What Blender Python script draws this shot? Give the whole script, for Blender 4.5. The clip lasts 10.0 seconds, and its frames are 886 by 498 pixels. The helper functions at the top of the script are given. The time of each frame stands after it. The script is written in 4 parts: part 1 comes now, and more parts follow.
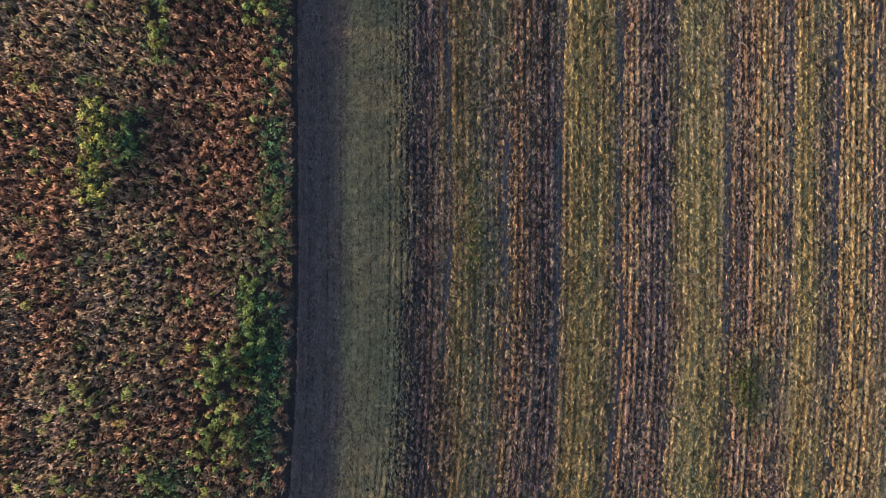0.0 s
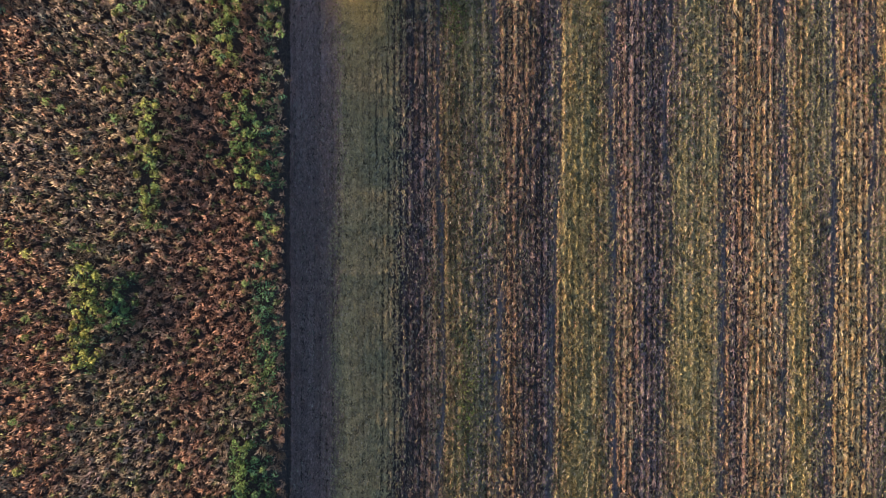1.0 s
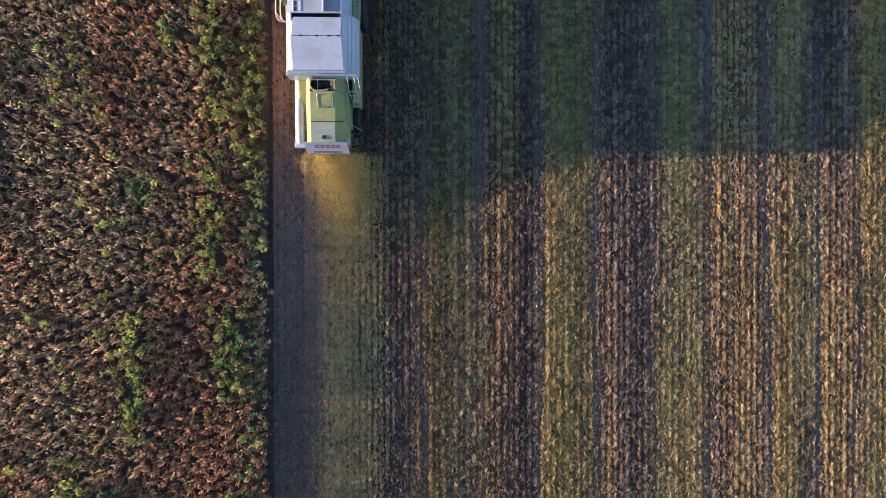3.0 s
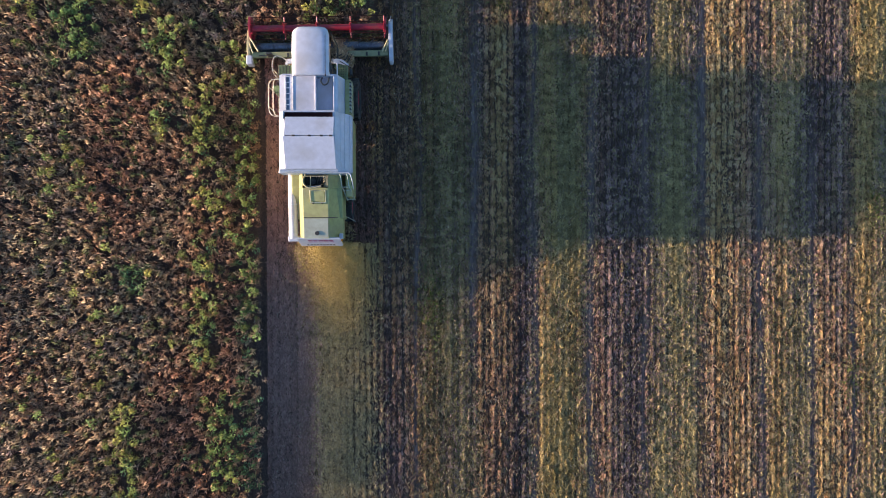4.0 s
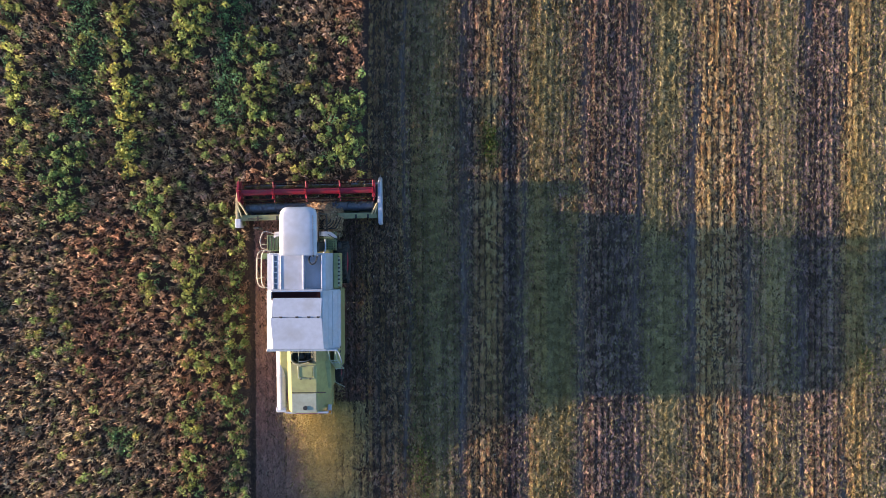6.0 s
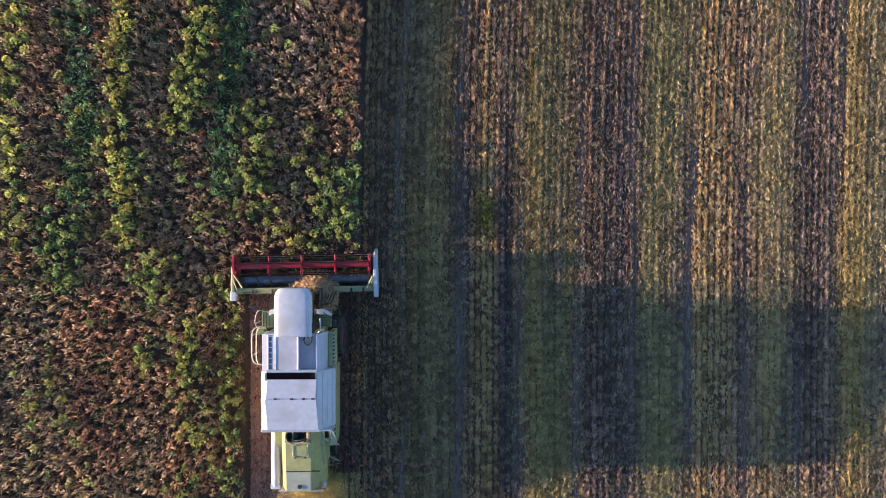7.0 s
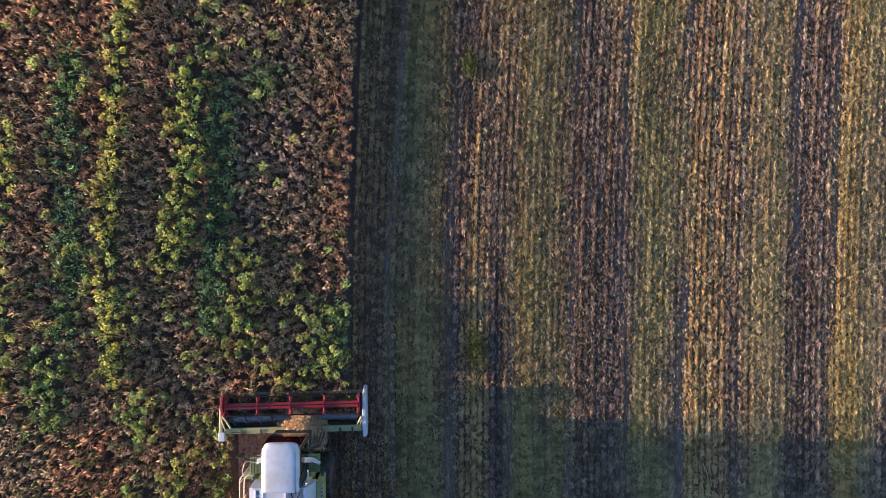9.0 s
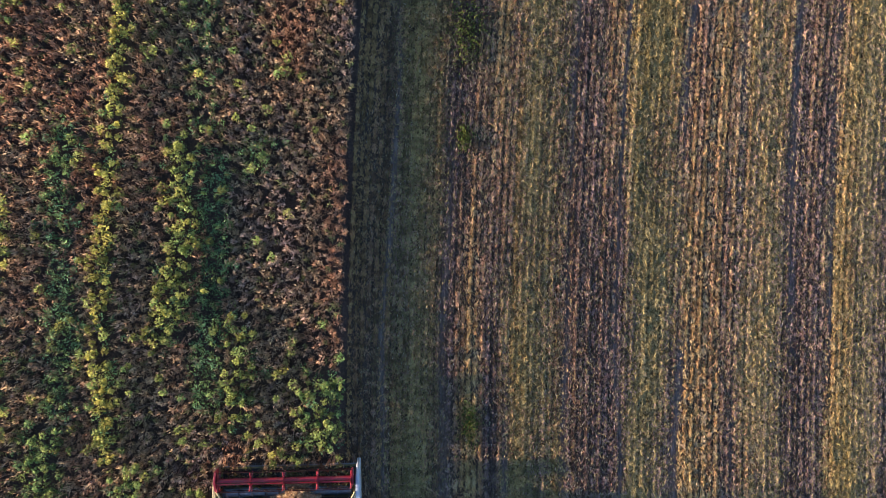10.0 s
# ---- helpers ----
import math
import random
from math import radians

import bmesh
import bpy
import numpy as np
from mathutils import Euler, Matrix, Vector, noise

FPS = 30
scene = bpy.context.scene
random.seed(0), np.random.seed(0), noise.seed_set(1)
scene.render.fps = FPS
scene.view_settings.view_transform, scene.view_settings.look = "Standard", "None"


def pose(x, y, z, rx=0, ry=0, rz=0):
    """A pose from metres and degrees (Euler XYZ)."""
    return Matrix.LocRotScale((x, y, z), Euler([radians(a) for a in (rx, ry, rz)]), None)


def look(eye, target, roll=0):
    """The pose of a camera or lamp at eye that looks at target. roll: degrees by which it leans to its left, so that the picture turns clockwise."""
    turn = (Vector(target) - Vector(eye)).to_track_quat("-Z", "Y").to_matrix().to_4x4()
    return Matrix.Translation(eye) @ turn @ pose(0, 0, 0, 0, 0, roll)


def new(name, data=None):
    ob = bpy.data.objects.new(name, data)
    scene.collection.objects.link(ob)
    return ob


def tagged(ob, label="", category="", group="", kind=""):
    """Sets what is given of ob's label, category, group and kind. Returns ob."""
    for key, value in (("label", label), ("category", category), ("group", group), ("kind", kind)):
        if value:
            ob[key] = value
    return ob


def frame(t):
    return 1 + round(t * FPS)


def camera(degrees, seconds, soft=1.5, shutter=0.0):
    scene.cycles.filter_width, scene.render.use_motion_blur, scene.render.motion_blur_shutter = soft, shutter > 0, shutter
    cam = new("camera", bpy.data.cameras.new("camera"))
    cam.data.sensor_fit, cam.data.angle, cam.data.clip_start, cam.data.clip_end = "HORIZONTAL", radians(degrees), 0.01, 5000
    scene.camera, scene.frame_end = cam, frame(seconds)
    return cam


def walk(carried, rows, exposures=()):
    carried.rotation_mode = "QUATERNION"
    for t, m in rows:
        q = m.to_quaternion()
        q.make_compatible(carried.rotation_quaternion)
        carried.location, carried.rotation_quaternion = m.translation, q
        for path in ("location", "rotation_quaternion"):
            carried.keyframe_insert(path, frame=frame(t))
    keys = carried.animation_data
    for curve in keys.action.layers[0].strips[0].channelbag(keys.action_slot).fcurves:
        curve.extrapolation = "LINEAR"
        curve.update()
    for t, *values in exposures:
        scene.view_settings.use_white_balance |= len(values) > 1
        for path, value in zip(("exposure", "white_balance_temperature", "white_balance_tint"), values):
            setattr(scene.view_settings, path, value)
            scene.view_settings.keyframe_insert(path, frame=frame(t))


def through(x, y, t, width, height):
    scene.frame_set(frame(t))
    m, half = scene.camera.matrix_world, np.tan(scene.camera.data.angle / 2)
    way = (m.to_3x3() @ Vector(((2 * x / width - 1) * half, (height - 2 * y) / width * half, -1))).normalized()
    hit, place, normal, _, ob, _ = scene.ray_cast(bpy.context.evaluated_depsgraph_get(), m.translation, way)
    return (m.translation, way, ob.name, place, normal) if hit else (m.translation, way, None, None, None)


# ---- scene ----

# ---- camera: a drone that looks straight down and flies along the rows ----
cam = camera(66.61, 10.0, soft=0.78)
TILT, LEAN = -0.575, -1.518
PATH = [
    (0.0, 3.046, -29.007, 29.66, 0.10), (0.5, 3.183, -25.342, 29.56, 0.03),
    (1.0, 3.356, -22.006, 29.52, 0.02), (1.5, 3.526, -19.297, 29.53, 0.03),
    (2.0, 3.710, -17.186, 29.51, 0.03), (2.5, 3.905, -14.993, 29.47, -0.02),
    (4.0, 4.350, -9.167, 29.39, -0.20), (4.5, 4.487, -7.311, 29.38, -0.20),
    (5.0, 4.625, -5.554, 29.34, -0.19), (5.5, 4.742, -3.928, 29.30, -0.21),
    (7.0, 5.016, 0.765, 29.22, 0.07), (7.5, 5.159, 2.190, 29.18, 0.05),
    (8.0, 5.240, 3.641, 29.12, 0.02), (8.5, 5.338, 5.115, 29.07, 0.01),
    (9.0, 5.461, 6.579, 29.03, 0.04), (9.5, 5.598, 8.125, 29.00, 0.10),
    (10.0, 5.707, 9.705, 28.97, 0.18),
]
walk(cam, [(t, pose(x, y, z, TILT, LEAN, turn)) for t, x, y, z, turn in PATH],
     exposures=[(0.0, 1.55, 6320, 15), (2.5, 1.59, 6280, 15), (5.0, 1.65, 6250, 16), (8.0, 1.69, 6350, 16), (10.0, 1.69, 6420, 16)])

# ---- light: a low evening sun over the crop side, clear sky ----
SUN_EL, SUN_AZ = 6.8, -0.2
world = bpy.data.worlds.new("evening_sky")
scene.world = world
world.use_nodes = True
wn = world.node_tree
wn.nodes.clear()
sky = wn.nodes.new("ShaderNodeTexSky")
sky.sky_type = "NISHITA"
sky.sun_disc = False
sky.sun_elevation = radians(SUN_EL)
sky.sun_rotation = radians(270)
sky.air_density, sky.dust_density, sky.ozone_density = 1.0, 0.6, 3.0
bg = wn.nodes.new("ShaderNodeBackground")
bg.inputs["Strength"].default_value = 0.138
wo = wn.nodes.new("ShaderNodeOutputWorld")
wn.links.new(sky.outputs[0], bg.inputs["Color"])
wn.links.new(bg.outputs[0], wo.inputs["Surface"])

sun_data = bpy.data.lights.new("sun", "SUN")
sun_data.energy = 5.0
sun_data.angle = radians(0.6)
sun_data.color = (1.0, 0.78, 0.54)
sun = new("sun", sun_data)
_e, _a = radians(SUN_EL), radians(SUN_AZ)
sun.matrix_world = look((-40, 0, 30), (-40 + math.cos(_e) * math.cos(_a), -math.cos(_e) * math.sin(_a), 30 - math.sin(_e)))


# ---- materials ----
def material(name, colour, rough=0.6, metal=0.0, vary=0.25, scale=6.0, grime=None, grime_amount=0.3, bump=0.0, coat=0.0, spec=0.5):
    """Principled paint, metal or rubber with mottling, patches of grime and a fine relief."""
    m = bpy.data.materials.new(name)
    m.use_nodes = True
    nt = m.node_tree
    b = nt.nodes["Principled BSDF"]
    tc = nt.nodes.new("ShaderNodeTexCoord")
    n1 = nt.nodes.new("ShaderNodeTexNoise")
    n1.inputs["Scale"].default_value, n1.inputs["Detail"].default_value = scale, 6
    n2 = nt.nodes.new("ShaderNodeTexNoise")
    n2.inputs["Scale"].default_value, n2.inputs["Detail"].default_value = scale * 0.22, 4
    nt.links.new(tc.outputs["Object"], n1.inputs["Vector"])
    nt.links.new(tc.outputs["Object"], n2.inputs["Vector"])
    ramp = nt.nodes.new("ShaderNodeMapRange")
    ramp.inputs["From Min"].default_value, ramp.inputs["From Max"].default_value = 0.3, 0.7
    ramp.inputs["To Min"].default_value, ramp.inputs["To Max"].default_value = 1 - vary, 1 + vary * 0.5
    nt.links.new(n1.outputs["Fac"], ramp.inputs["Value"])
    mul = nt.nodes.new("ShaderNodeVectorMath")
    mul.operation = "SCALE"
    mul.inputs[0].default_value = colour
    nt.links.new(ramp.outputs[0], mul.inputs["Scale"])
    mix = nt.nodes.new("ShaderNodeMix")
    mix.data_type = "RGBA"
    g = grime or tuple(c * 0.5 for c in colour)
    mix.inputs["B"].default_value = (*g, 1)
    r2 = nt.nodes.new("ShaderNodeMapRange")
    r2.inputs["From Min"].default_value, r2.inputs["From Max"].default_value = 0.5, 0.75
    r2.inputs["To Max"].default_value = grime_amount
    nt.links.new(n2.outputs["Fac"], r2.inputs["Value"])
    nt.links.new(r2.outputs[0], mix.inputs["Factor"])
    nt.links.new(mul.outputs[0], mix.inputs["A"])
    nt.links.new(mix.outputs["Result"], b.inputs["Base Color"])
    b.inputs["Roughness"].default_value = rough
    b.inputs["Metallic"].default_value = metal
    b.inputs["Coat Weight"].default_value = coat
    b.inputs["Specular IOR Level"].default_value = spec
    if bump:
        bp = nt.nodes.new("ShaderNodeBump")
        bp.inputs["Strength"].default_value, bp.inputs["Distance"].default_value = bump, 0.01
        nt.links.new(n1.outputs["Fac"], bp.inputs["Height"])
        nt.links.new(bp.outputs[0], b.inputs["Normal"])
    return m


def plant_material(name, through=0.25, rough=0.75):
    """Dry or green plant matter: its own colour on each piece, mottled, with light passing through."""
    m = bpy.data.materials.new(name)
    m.use_nodes = True
    nt = m.node_tree
    b = nt.nodes["Principled BSDF"]
    at = nt.nodes.new("ShaderNodeAttribute")
    at.attribute_name = "tint"
    geo = nt.nodes.new("ShaderNodeNewGeometry")
    n = nt.nodes.new("ShaderNodeTexNoise")
    n.inputs["Scale"].default_value, n.inputs["Detail"].default_value = 30, 3
    nt.links.new(geo.outputs["Position"], n.inputs["Vector"])
    mr = nt.nodes.new("ShaderNodeMapRange")
    mr.inputs["From Min"].default_value, mr.inputs["From Max"].default_value = 0.3, 0.7
    mr.inputs["To Min"].default_value, mr.inputs["To Max"].default_value = 0.65, 1.25
    nt.links.new(n.outputs["Fac"], mr.inputs["Value"])
    sc = nt.nodes.new("ShaderNodeVectorMath")
    sc.operation = "SCALE"
    nt.links.new(at.outputs["Color"], sc.inputs[0])
    nt.links.new(mr.outputs[0], sc.inputs["Scale"])
    nt.links.new(sc.outputs[0], b.inputs["Base Color"])
    b.inputs["Roughness"].default_value = rough
    b.inputs["Specular IOR Level"].default_value = 0.3
    tr = nt.nodes.new("ShaderNodeBsdfTranslucent")
    nt.links.new(sc.outputs[0], tr.inputs["Color"])
    ms = nt.nodes.new("ShaderNodeMixShader")
    ms.inputs["Fac"].default_value = through
    nt.links.new(b.outputs[0], ms.inputs[1])
    nt.links.new(tr.outputs[0], ms.inputs[2])
    nt.links.new(ms.outputs[0], nt.nodes["Material Output"].inputs["Surface"])
    return m


def soil_material():
    """Dark crumbly field soil with drilled streaks along y and thin scattered chaff."""
    m = bpy.data.materials.new("field_soil")
    m.use_nodes = True
    nt = m.node_tree
    b = nt.nodes["Principled BSDF"]
    geo = nt.nodes.new("ShaderNodeNewGeometry")

    def noise_at(sx, sy, scale, detail=5):
        mp = nt.nodes.new("ShaderNodeMapping")
        mp.inputs["Scale"].default_value = (sx, sy, 1)
        n = nt.nodes.new("ShaderNodeTexNoise")
        n.inputs["Scale"].default_value, n.inputs["Detail"].default_value = scale, detail
        nt.links.new(geo.outputs["Position"], mp.inputs["Vector"])
        nt.links.new(mp.outputs[0], n.inputs["Vector"])
        return n

    streak = noise_at(4.0, 0.25, 1.0)
    crumbs = noise_at(1, 1, 18.0, 8)
    patch = noise_at(0.5, 0.12, 0.6, 3)
    ramp = nt.nodes.new("ShaderNodeValToRGB")
    e = ramp.color_ramp.elements
    e[0].position, e[0].color = 0.3, (0.044, 0.030, 0.025, 1)
    e[1].position, e[1].color = 0.75, (0.135, 0.092, 0.074, 1)
    nt.links.new(streak.outputs["Fac"], ramp.inputs["Fac"])
    ramp2 = nt.nodes.new("ShaderNodeValToRGB")
    e = ramp2.color_ramp.elements
    e[0].position, e[0].color = 0.42, (0.034, 0.024, 0.020, 1)
    e[1].position, e[1].color = 0.68, (0.18, 0.12, 0.086, 1)
    nt.links.new(crumbs.outputs["Fac"], ramp2.inputs["Fac"])
    mix = nt.nodes.new("ShaderNodeMix")
    mix.data_type = "RGBA"
    nt.links.new(patch.outputs["Fac"], mix.inputs["Factor"])
    nt.links.new(ramp.outputs["Color"], mix.inputs["A"])
    nt.links.new(ramp2.outputs["Color"], mix.inputs["B"])
    at = nt.nodes.new("ShaderNodeAttribute")
    at.attribute_name = "chaff"
    fine = noise_at(7, 1.0, 2.0, 8)
    ramp3 = nt.nodes.new("ShaderNodeValToRGB")
    e = ramp3.color_ramp.elements
    e[0].position, e[0].color = 0.40, (0.062, 0.044, 0.022, 1)
    e[1].position, e[1].color = 0.66, (0.27, 0.19, 0.085, 1)
    nt.links.new(fine.outputs["Fac"], ramp3.inputs["Fac"])
    lay = nt.nodes.new("ShaderNodeMix")
    lay.data_type = "RGBA"
    nt.links.new(at.outputs["Fac"], lay.inputs["Factor"])
    nt.links.new(mix.outputs["Result"], lay.inputs["A"])
    nt.links.new(ramp3.outputs["Color"], lay.inputs["B"])
    worn = nt.nodes.new("ShaderNodeAttribute")
    worn.attribute_name = "worn"
    ramp4 = nt.nodes.new("ShaderNodeValToRGB")
    e = ramp4.color_ramp.elements
    e[0].position, e[0].color = 0.35, (0.13, 0.095, 0.08, 1)
    e[1].position, e[1].color = 0.65, (0.27, 0.195, 0.165, 1)
    nt.links.new(fine.outputs["Fac"], ramp4.inputs["Fac"])
    top = nt.nodes.new("ShaderNodeMix")
    top.data_type = "RGBA"
    nt.links.new(worn.outputs["Fac"], top.inputs["Factor"])
    nt.links.new(lay.outputs["Result"], top.inputs["A"])
    nt.links.new(ramp4.outputs["Color"], top.inputs["B"])
    nt.links.new(top.outputs["Result"], b.inputs["Base Color"])
    b.inputs["Roughness"].default_value = 0.95
    b.inputs["Specular IOR Level"].default_value = 0.2
    bp = nt.nodes.new("ShaderNodeBump")
    bp.inputs["Strength"].default_value, bp.inputs["Distance"].default_value = 0.8, 0.035
    nt.links.new(crumbs.outputs["Fac"], bp.inputs["Height"])
    nt.links.new(bp.outputs[0], b.inputs["Normal"])
    return m


DUST = (0.30, 0.24, 0.16)
WHITE = material("white_paint", (0.53, 0.535, 0.60), 0.45, vary=0.10, scale=5, grime=(0.40, 0.37, 0.36), grime_amount=0.65, coat=0.2)
LIME = material("lime_green_paint", (0.38, 0.37, 0.15), 0.45, vary=0.18, scale=5, grime=DUST, grime_amount=0.5, coat=0.2)
PALE = material("pale_green_paint", (0.42, 0.43, 0.33), 0.5, vary=0.15, scale=6, grime=DUST, grime_amount=0.4)
RED = material("red_paint", (0.32, 0.014, 0.035), 0.42, vary=0.25, scale=9, grime=(0.16, 0.07, 0.05), grime_amount=0.6)
STEEL = material("worn_steel", (0.38, 0.40, 0.44), 0.38, metal=0.8, vary=0.25, scale=12, grime=(0.2, 0.16, 0.12), grime_amount=0.5)
BARE = material("galvanised_sheet", (0.50, 0.54, 0.60), 0.42, metal=0.35, vary=0.12, scale=7, grime=(0.36, 0.34, 0.32), grime_amount=0.5)
DARK = material("dark_iron", (0.035, 0.034, 0.033), 0.6, vary=0.3, scale=10, grime=(0.09, 0.075, 0.055), grime_amount=0.6)
RUBBER = material("black_rubber", (0.025, 0.025, 0.026), 0.8, vary=0.3, scale=14, grime=(0.12, 0.10, 0.075), grime_amount=0.6, bump=0.3)


def glass_material():
    """Tinted pane that lets most light through, with a clear gloss."""
    m = bpy.data.materials.new("tinted_cab_glass")
    m.use_nodes = True
    nt = m.node_tree
    clear = nt.nodes.new("ShaderNodeBsdfTransparent")
    clear.inputs["Color"].default_value = (0.965, 0.975, 0.97, 1)
    gloss = nt.nodes.new("ShaderNodeBsdfGlossy")
    gloss.inputs["Roughness"].default_value = 0.04
    fr = nt.nodes.new("ShaderNodeFresnel")
    fr.inputs["IOR"].default_value = 1.5
    ms = nt.nodes.new("ShaderNodeMixShader")
    nt.links.new(fr.outputs[0], ms.inputs["Fac"])
    nt.links.new(clear.outputs[0], ms.inputs[1])
    nt.links.new(gloss.outputs[0], ms.inputs[2])
    nt.links.new(ms.outputs[0], nt.nodes["Material Output"].inputs["Surface"])
    return m


GLASS = glass_material()
SCREEN = material("radiator_screen", (0.16, 0.18, 0.22), 0.5, metal=0.3, vary=0.3, scale=20, grime=(0.12, 0.11, 0.09), grime_amount=0.5)
GRID = material("green_step_plate", (0.20, 0.27, 0.13), 0.6, vary=0.35, scale=16, grime=(0.16, 0.13, 0.09), grime_amount=0.6, bump=0.5)
MARK = material("purple_red_lettering", (0.30, 0.05, 0.14), 0.5, vary=0.1)
TANIRON = material("dusty_yellow_steel", (0.42, 0.36, 0.20), 0.6, vary=0.3, scale=14, grime=DUST, grime_amount=0.5)
RUST = material("rusty_red_bar", (0.035, 0.012, 0.012), 0.85, vary=0.4, scale=15, spec=0.1)
OLIVE = material("dusty_olive_paint", (0.29, 0.29, 0.14), 0.6, vary=0.25, scale=5, grime=DUST, grime_amount=0.6)
CREAM = material("cream_tube_paint", (0.60, 0.54, 0.47), 0.5, vary=0.15, scale=9, grime=DUST, grime_amount=0.4)
AUGER = material("dark_auger_steel", (0.20, 0.22, 0.26), 0.45, metal=0.6, vary=0.35, scale=11, grime=(0.16, 0.13, 0.10), grime_amount=0.6)
AMBER = material("amber_lens", (0.6, 0.22, 0.02), 0.25, vary=0.1)
LEAF = plant_material("crop_leaf", 0.58)
STRAW = plant_material("dry_straw", 0.12, 0.65)
SOIL = soil_material()


# ---- small helpers for the field ----
def lattice(ix, iy, seed):
    h = np.sin(ix * 127.1 + iy * 311.7 + seed * 74.7) * 43758.5453
    return h - np.floor(h)


def value_noise(x, y, seed=0):
    ix, iy = np.floor(x), np.floor(y)
    fx, fy = x - ix, y - iy
    fx, fy = fx * fx * (3 - 2 * fx), fy * fy * (3 - 2 * fy)
    a, b = lattice(ix, iy, seed), lattice(ix + 1, iy, seed)
    c, d = lattice(ix, iy + 1, seed), lattice(ix + 1, iy + 1, seed)
    return (a * (1 - fx) + b * fx) * (1 - fy) + (c * (1 - fx) + d * fx) * fy


def row_shift(y):
    """The drilled rows bend gently along the field."""
    return 0.0016 * np.clip(y, 0, 60) ** 2 - 0.004 * np.clip(-30 - y, 0, 20) ** 2


def pieces(name, groups, mat, label, category):
    """One mesh of loose small faces: groups of (corners (n, k, 3), colours (n, 3)) with k three or four."""
    co = np.concatenate([c.reshape(-1, 3) for c, _ in groups])
    sizes = np.concatenate([np.full(len(c), c.shape[1]) for c, _ in groups])
    me = bpy.data.meshes.new(name)
    me.vertices.add(len(co))
    me.vertices.foreach_set("co", np.ascontiguousarray(co, dtype=np.float32).ravel())
    me.loops.add(len(co))
    me.loops.foreach_set("vertex_index", np.arange(len(co), dtype=np.int32))
    me.polygons.add(len(sizes))
    me.polygons.foreach_set("loop_start", np.concatenate([[0], np.cumsum(sizes)[:-1]]).astype(np.int32))
    me.update()
    at = me.attributes.new("tint", "FLOAT_COLOR", "POINT")
    rgba = np.ones((len(co), 4), dtype=np.float32)
    rgba[:, :3] = np.concatenate([np.repeat(np.clip(k, 0.004, 1), c.shape[1], axis=0) for c, k in groups])
    at.data.foreach_set("color", rgba.ravel())
    me.materials.append(mat)
    return tagged(new(name, me), label, category, kind="stuff")


def quads(name, corners, colours, mat, label, category):
    return pieces(name, [(corners, colours)], mat, label, category)


def unit(v):
    return v / (np.linalg.norm(v, axis=1, keepdims=True) + 1e-9)


def blades(base, along, length, width, rng, cup=0.25, flat=1.2):
    """Leaf-shaped pieces from base along a direction: foot, left, tip, right, folded along the middle."""
    n = len(base)
    along = unit(along)
    side = unit(np.cross(along, unit(rng.normal(size=(n, 3)) + np.array([0, 0, flat]))))
    up = np.cross(side, along)
    L, W = length[:, None], width[:, None]
    mid = base + along * L * 0.45
    lift = up * W * cup
    tip = base + along * L - up * L * 0.15
    return np.stack([base, mid + side * W * 0.5 + lift, tip, mid - side * W * 0.5 + lift], axis=1)


def strands(base, along, length, width, rng, flat=0.0):
    """Thin pointed straws or stems: a three-cornered piece each, broad at the middle of its foot."""
    n = len(base)
    along = unit(along)
    side = unit(np.cross(along, unit(rng.normal(size=(n, 3)) + np.array([0, 0, flat]))))
    L, W = length[:, None], width[:, None]
    return np.stack([base - side * W * 0.5, base + side * W * 0.5, base + along * L], axis=1)


def pick(palette, weights, n, rng, low=0.55, high=1.35):
    k = rng.choice(len(palette), size=n, p=np.array(weights) / sum(weights))
    return np.array(palette)[k] * rng.uniform(low, high, (n, 1))


# ---- the ground: one sheet to the horizon ----
def ground():
    xs = np.concatenate([[-2500, -400, -80], np.linspace(-30, 58, 530), [90, 400, 2500]])
    ys = np.concatenate([[-2500, -400, -90], np.linspace(-46, 28, 75), [80, 400, 2500]])
    X, Y = np.meshgrid(xs, ys)
    near = (abs(X - 2) < 33) & (abs(Y + 9) < 38)
    Z = np.where(near, 0.03 * (value_noise(X * 1.7, Y * 0.5, 3) - 0.5) + 0.012 * np.sin((X - row_shift(Y)) * 2 * math.pi / 2.45), 0.0)
    Z -= 0.03
    v = np.stack([X, Y, Z], -1).reshape(-1, 3)
    w = len(xs)
    f = [(j * w + i, j * w + i + 1, (j + 1) * w + i + 1, (j + 1) * w + i) for j in range(len(ys) - 1) for i in range(w - 1)]
    me = bpy.data.meshes.new("ground")
    me.from_pydata(v.tolist(), [], f)
    at = me.attributes.new("chaff", "FLOAT", "POINT")
    xs_, ys_ = v[:, 0] - row_shift(v[:, 1]), v[:, 1]
    cover = np.where(cut_area(v[:, 0], ys_), np.clip(1.15 * straw_cover(xs_, ys_) * (1 - 0.8 * bare_strip(xs_, ys_)), 0, 1), 0.0)
    at.data.foreach_set("value", cover.astype(np.float32))
    worn = me.attributes.new("worn", "FLOAT", "POINT")
    worn.data.foreach_set("value", np.where(cut_area(v[:, 0], ys_), 0.9 * bare_strip(xs_, ys_), 0.0).astype(np.float32))
    me.materials.append(SOIL)
    for p in me.polygons:
        p.use_smooth = True
    return tagged(new("ground", me), "dark brown harvested field soil with drilled rows", "ground", kind="structure")



EDGE_OLD, EDGE_NEW = -2.6, 2.3      # the crop's edge beside the cut strip, and in front of the cutter bar
CUT_Y = 0.35                        # where the cutter bar has come to

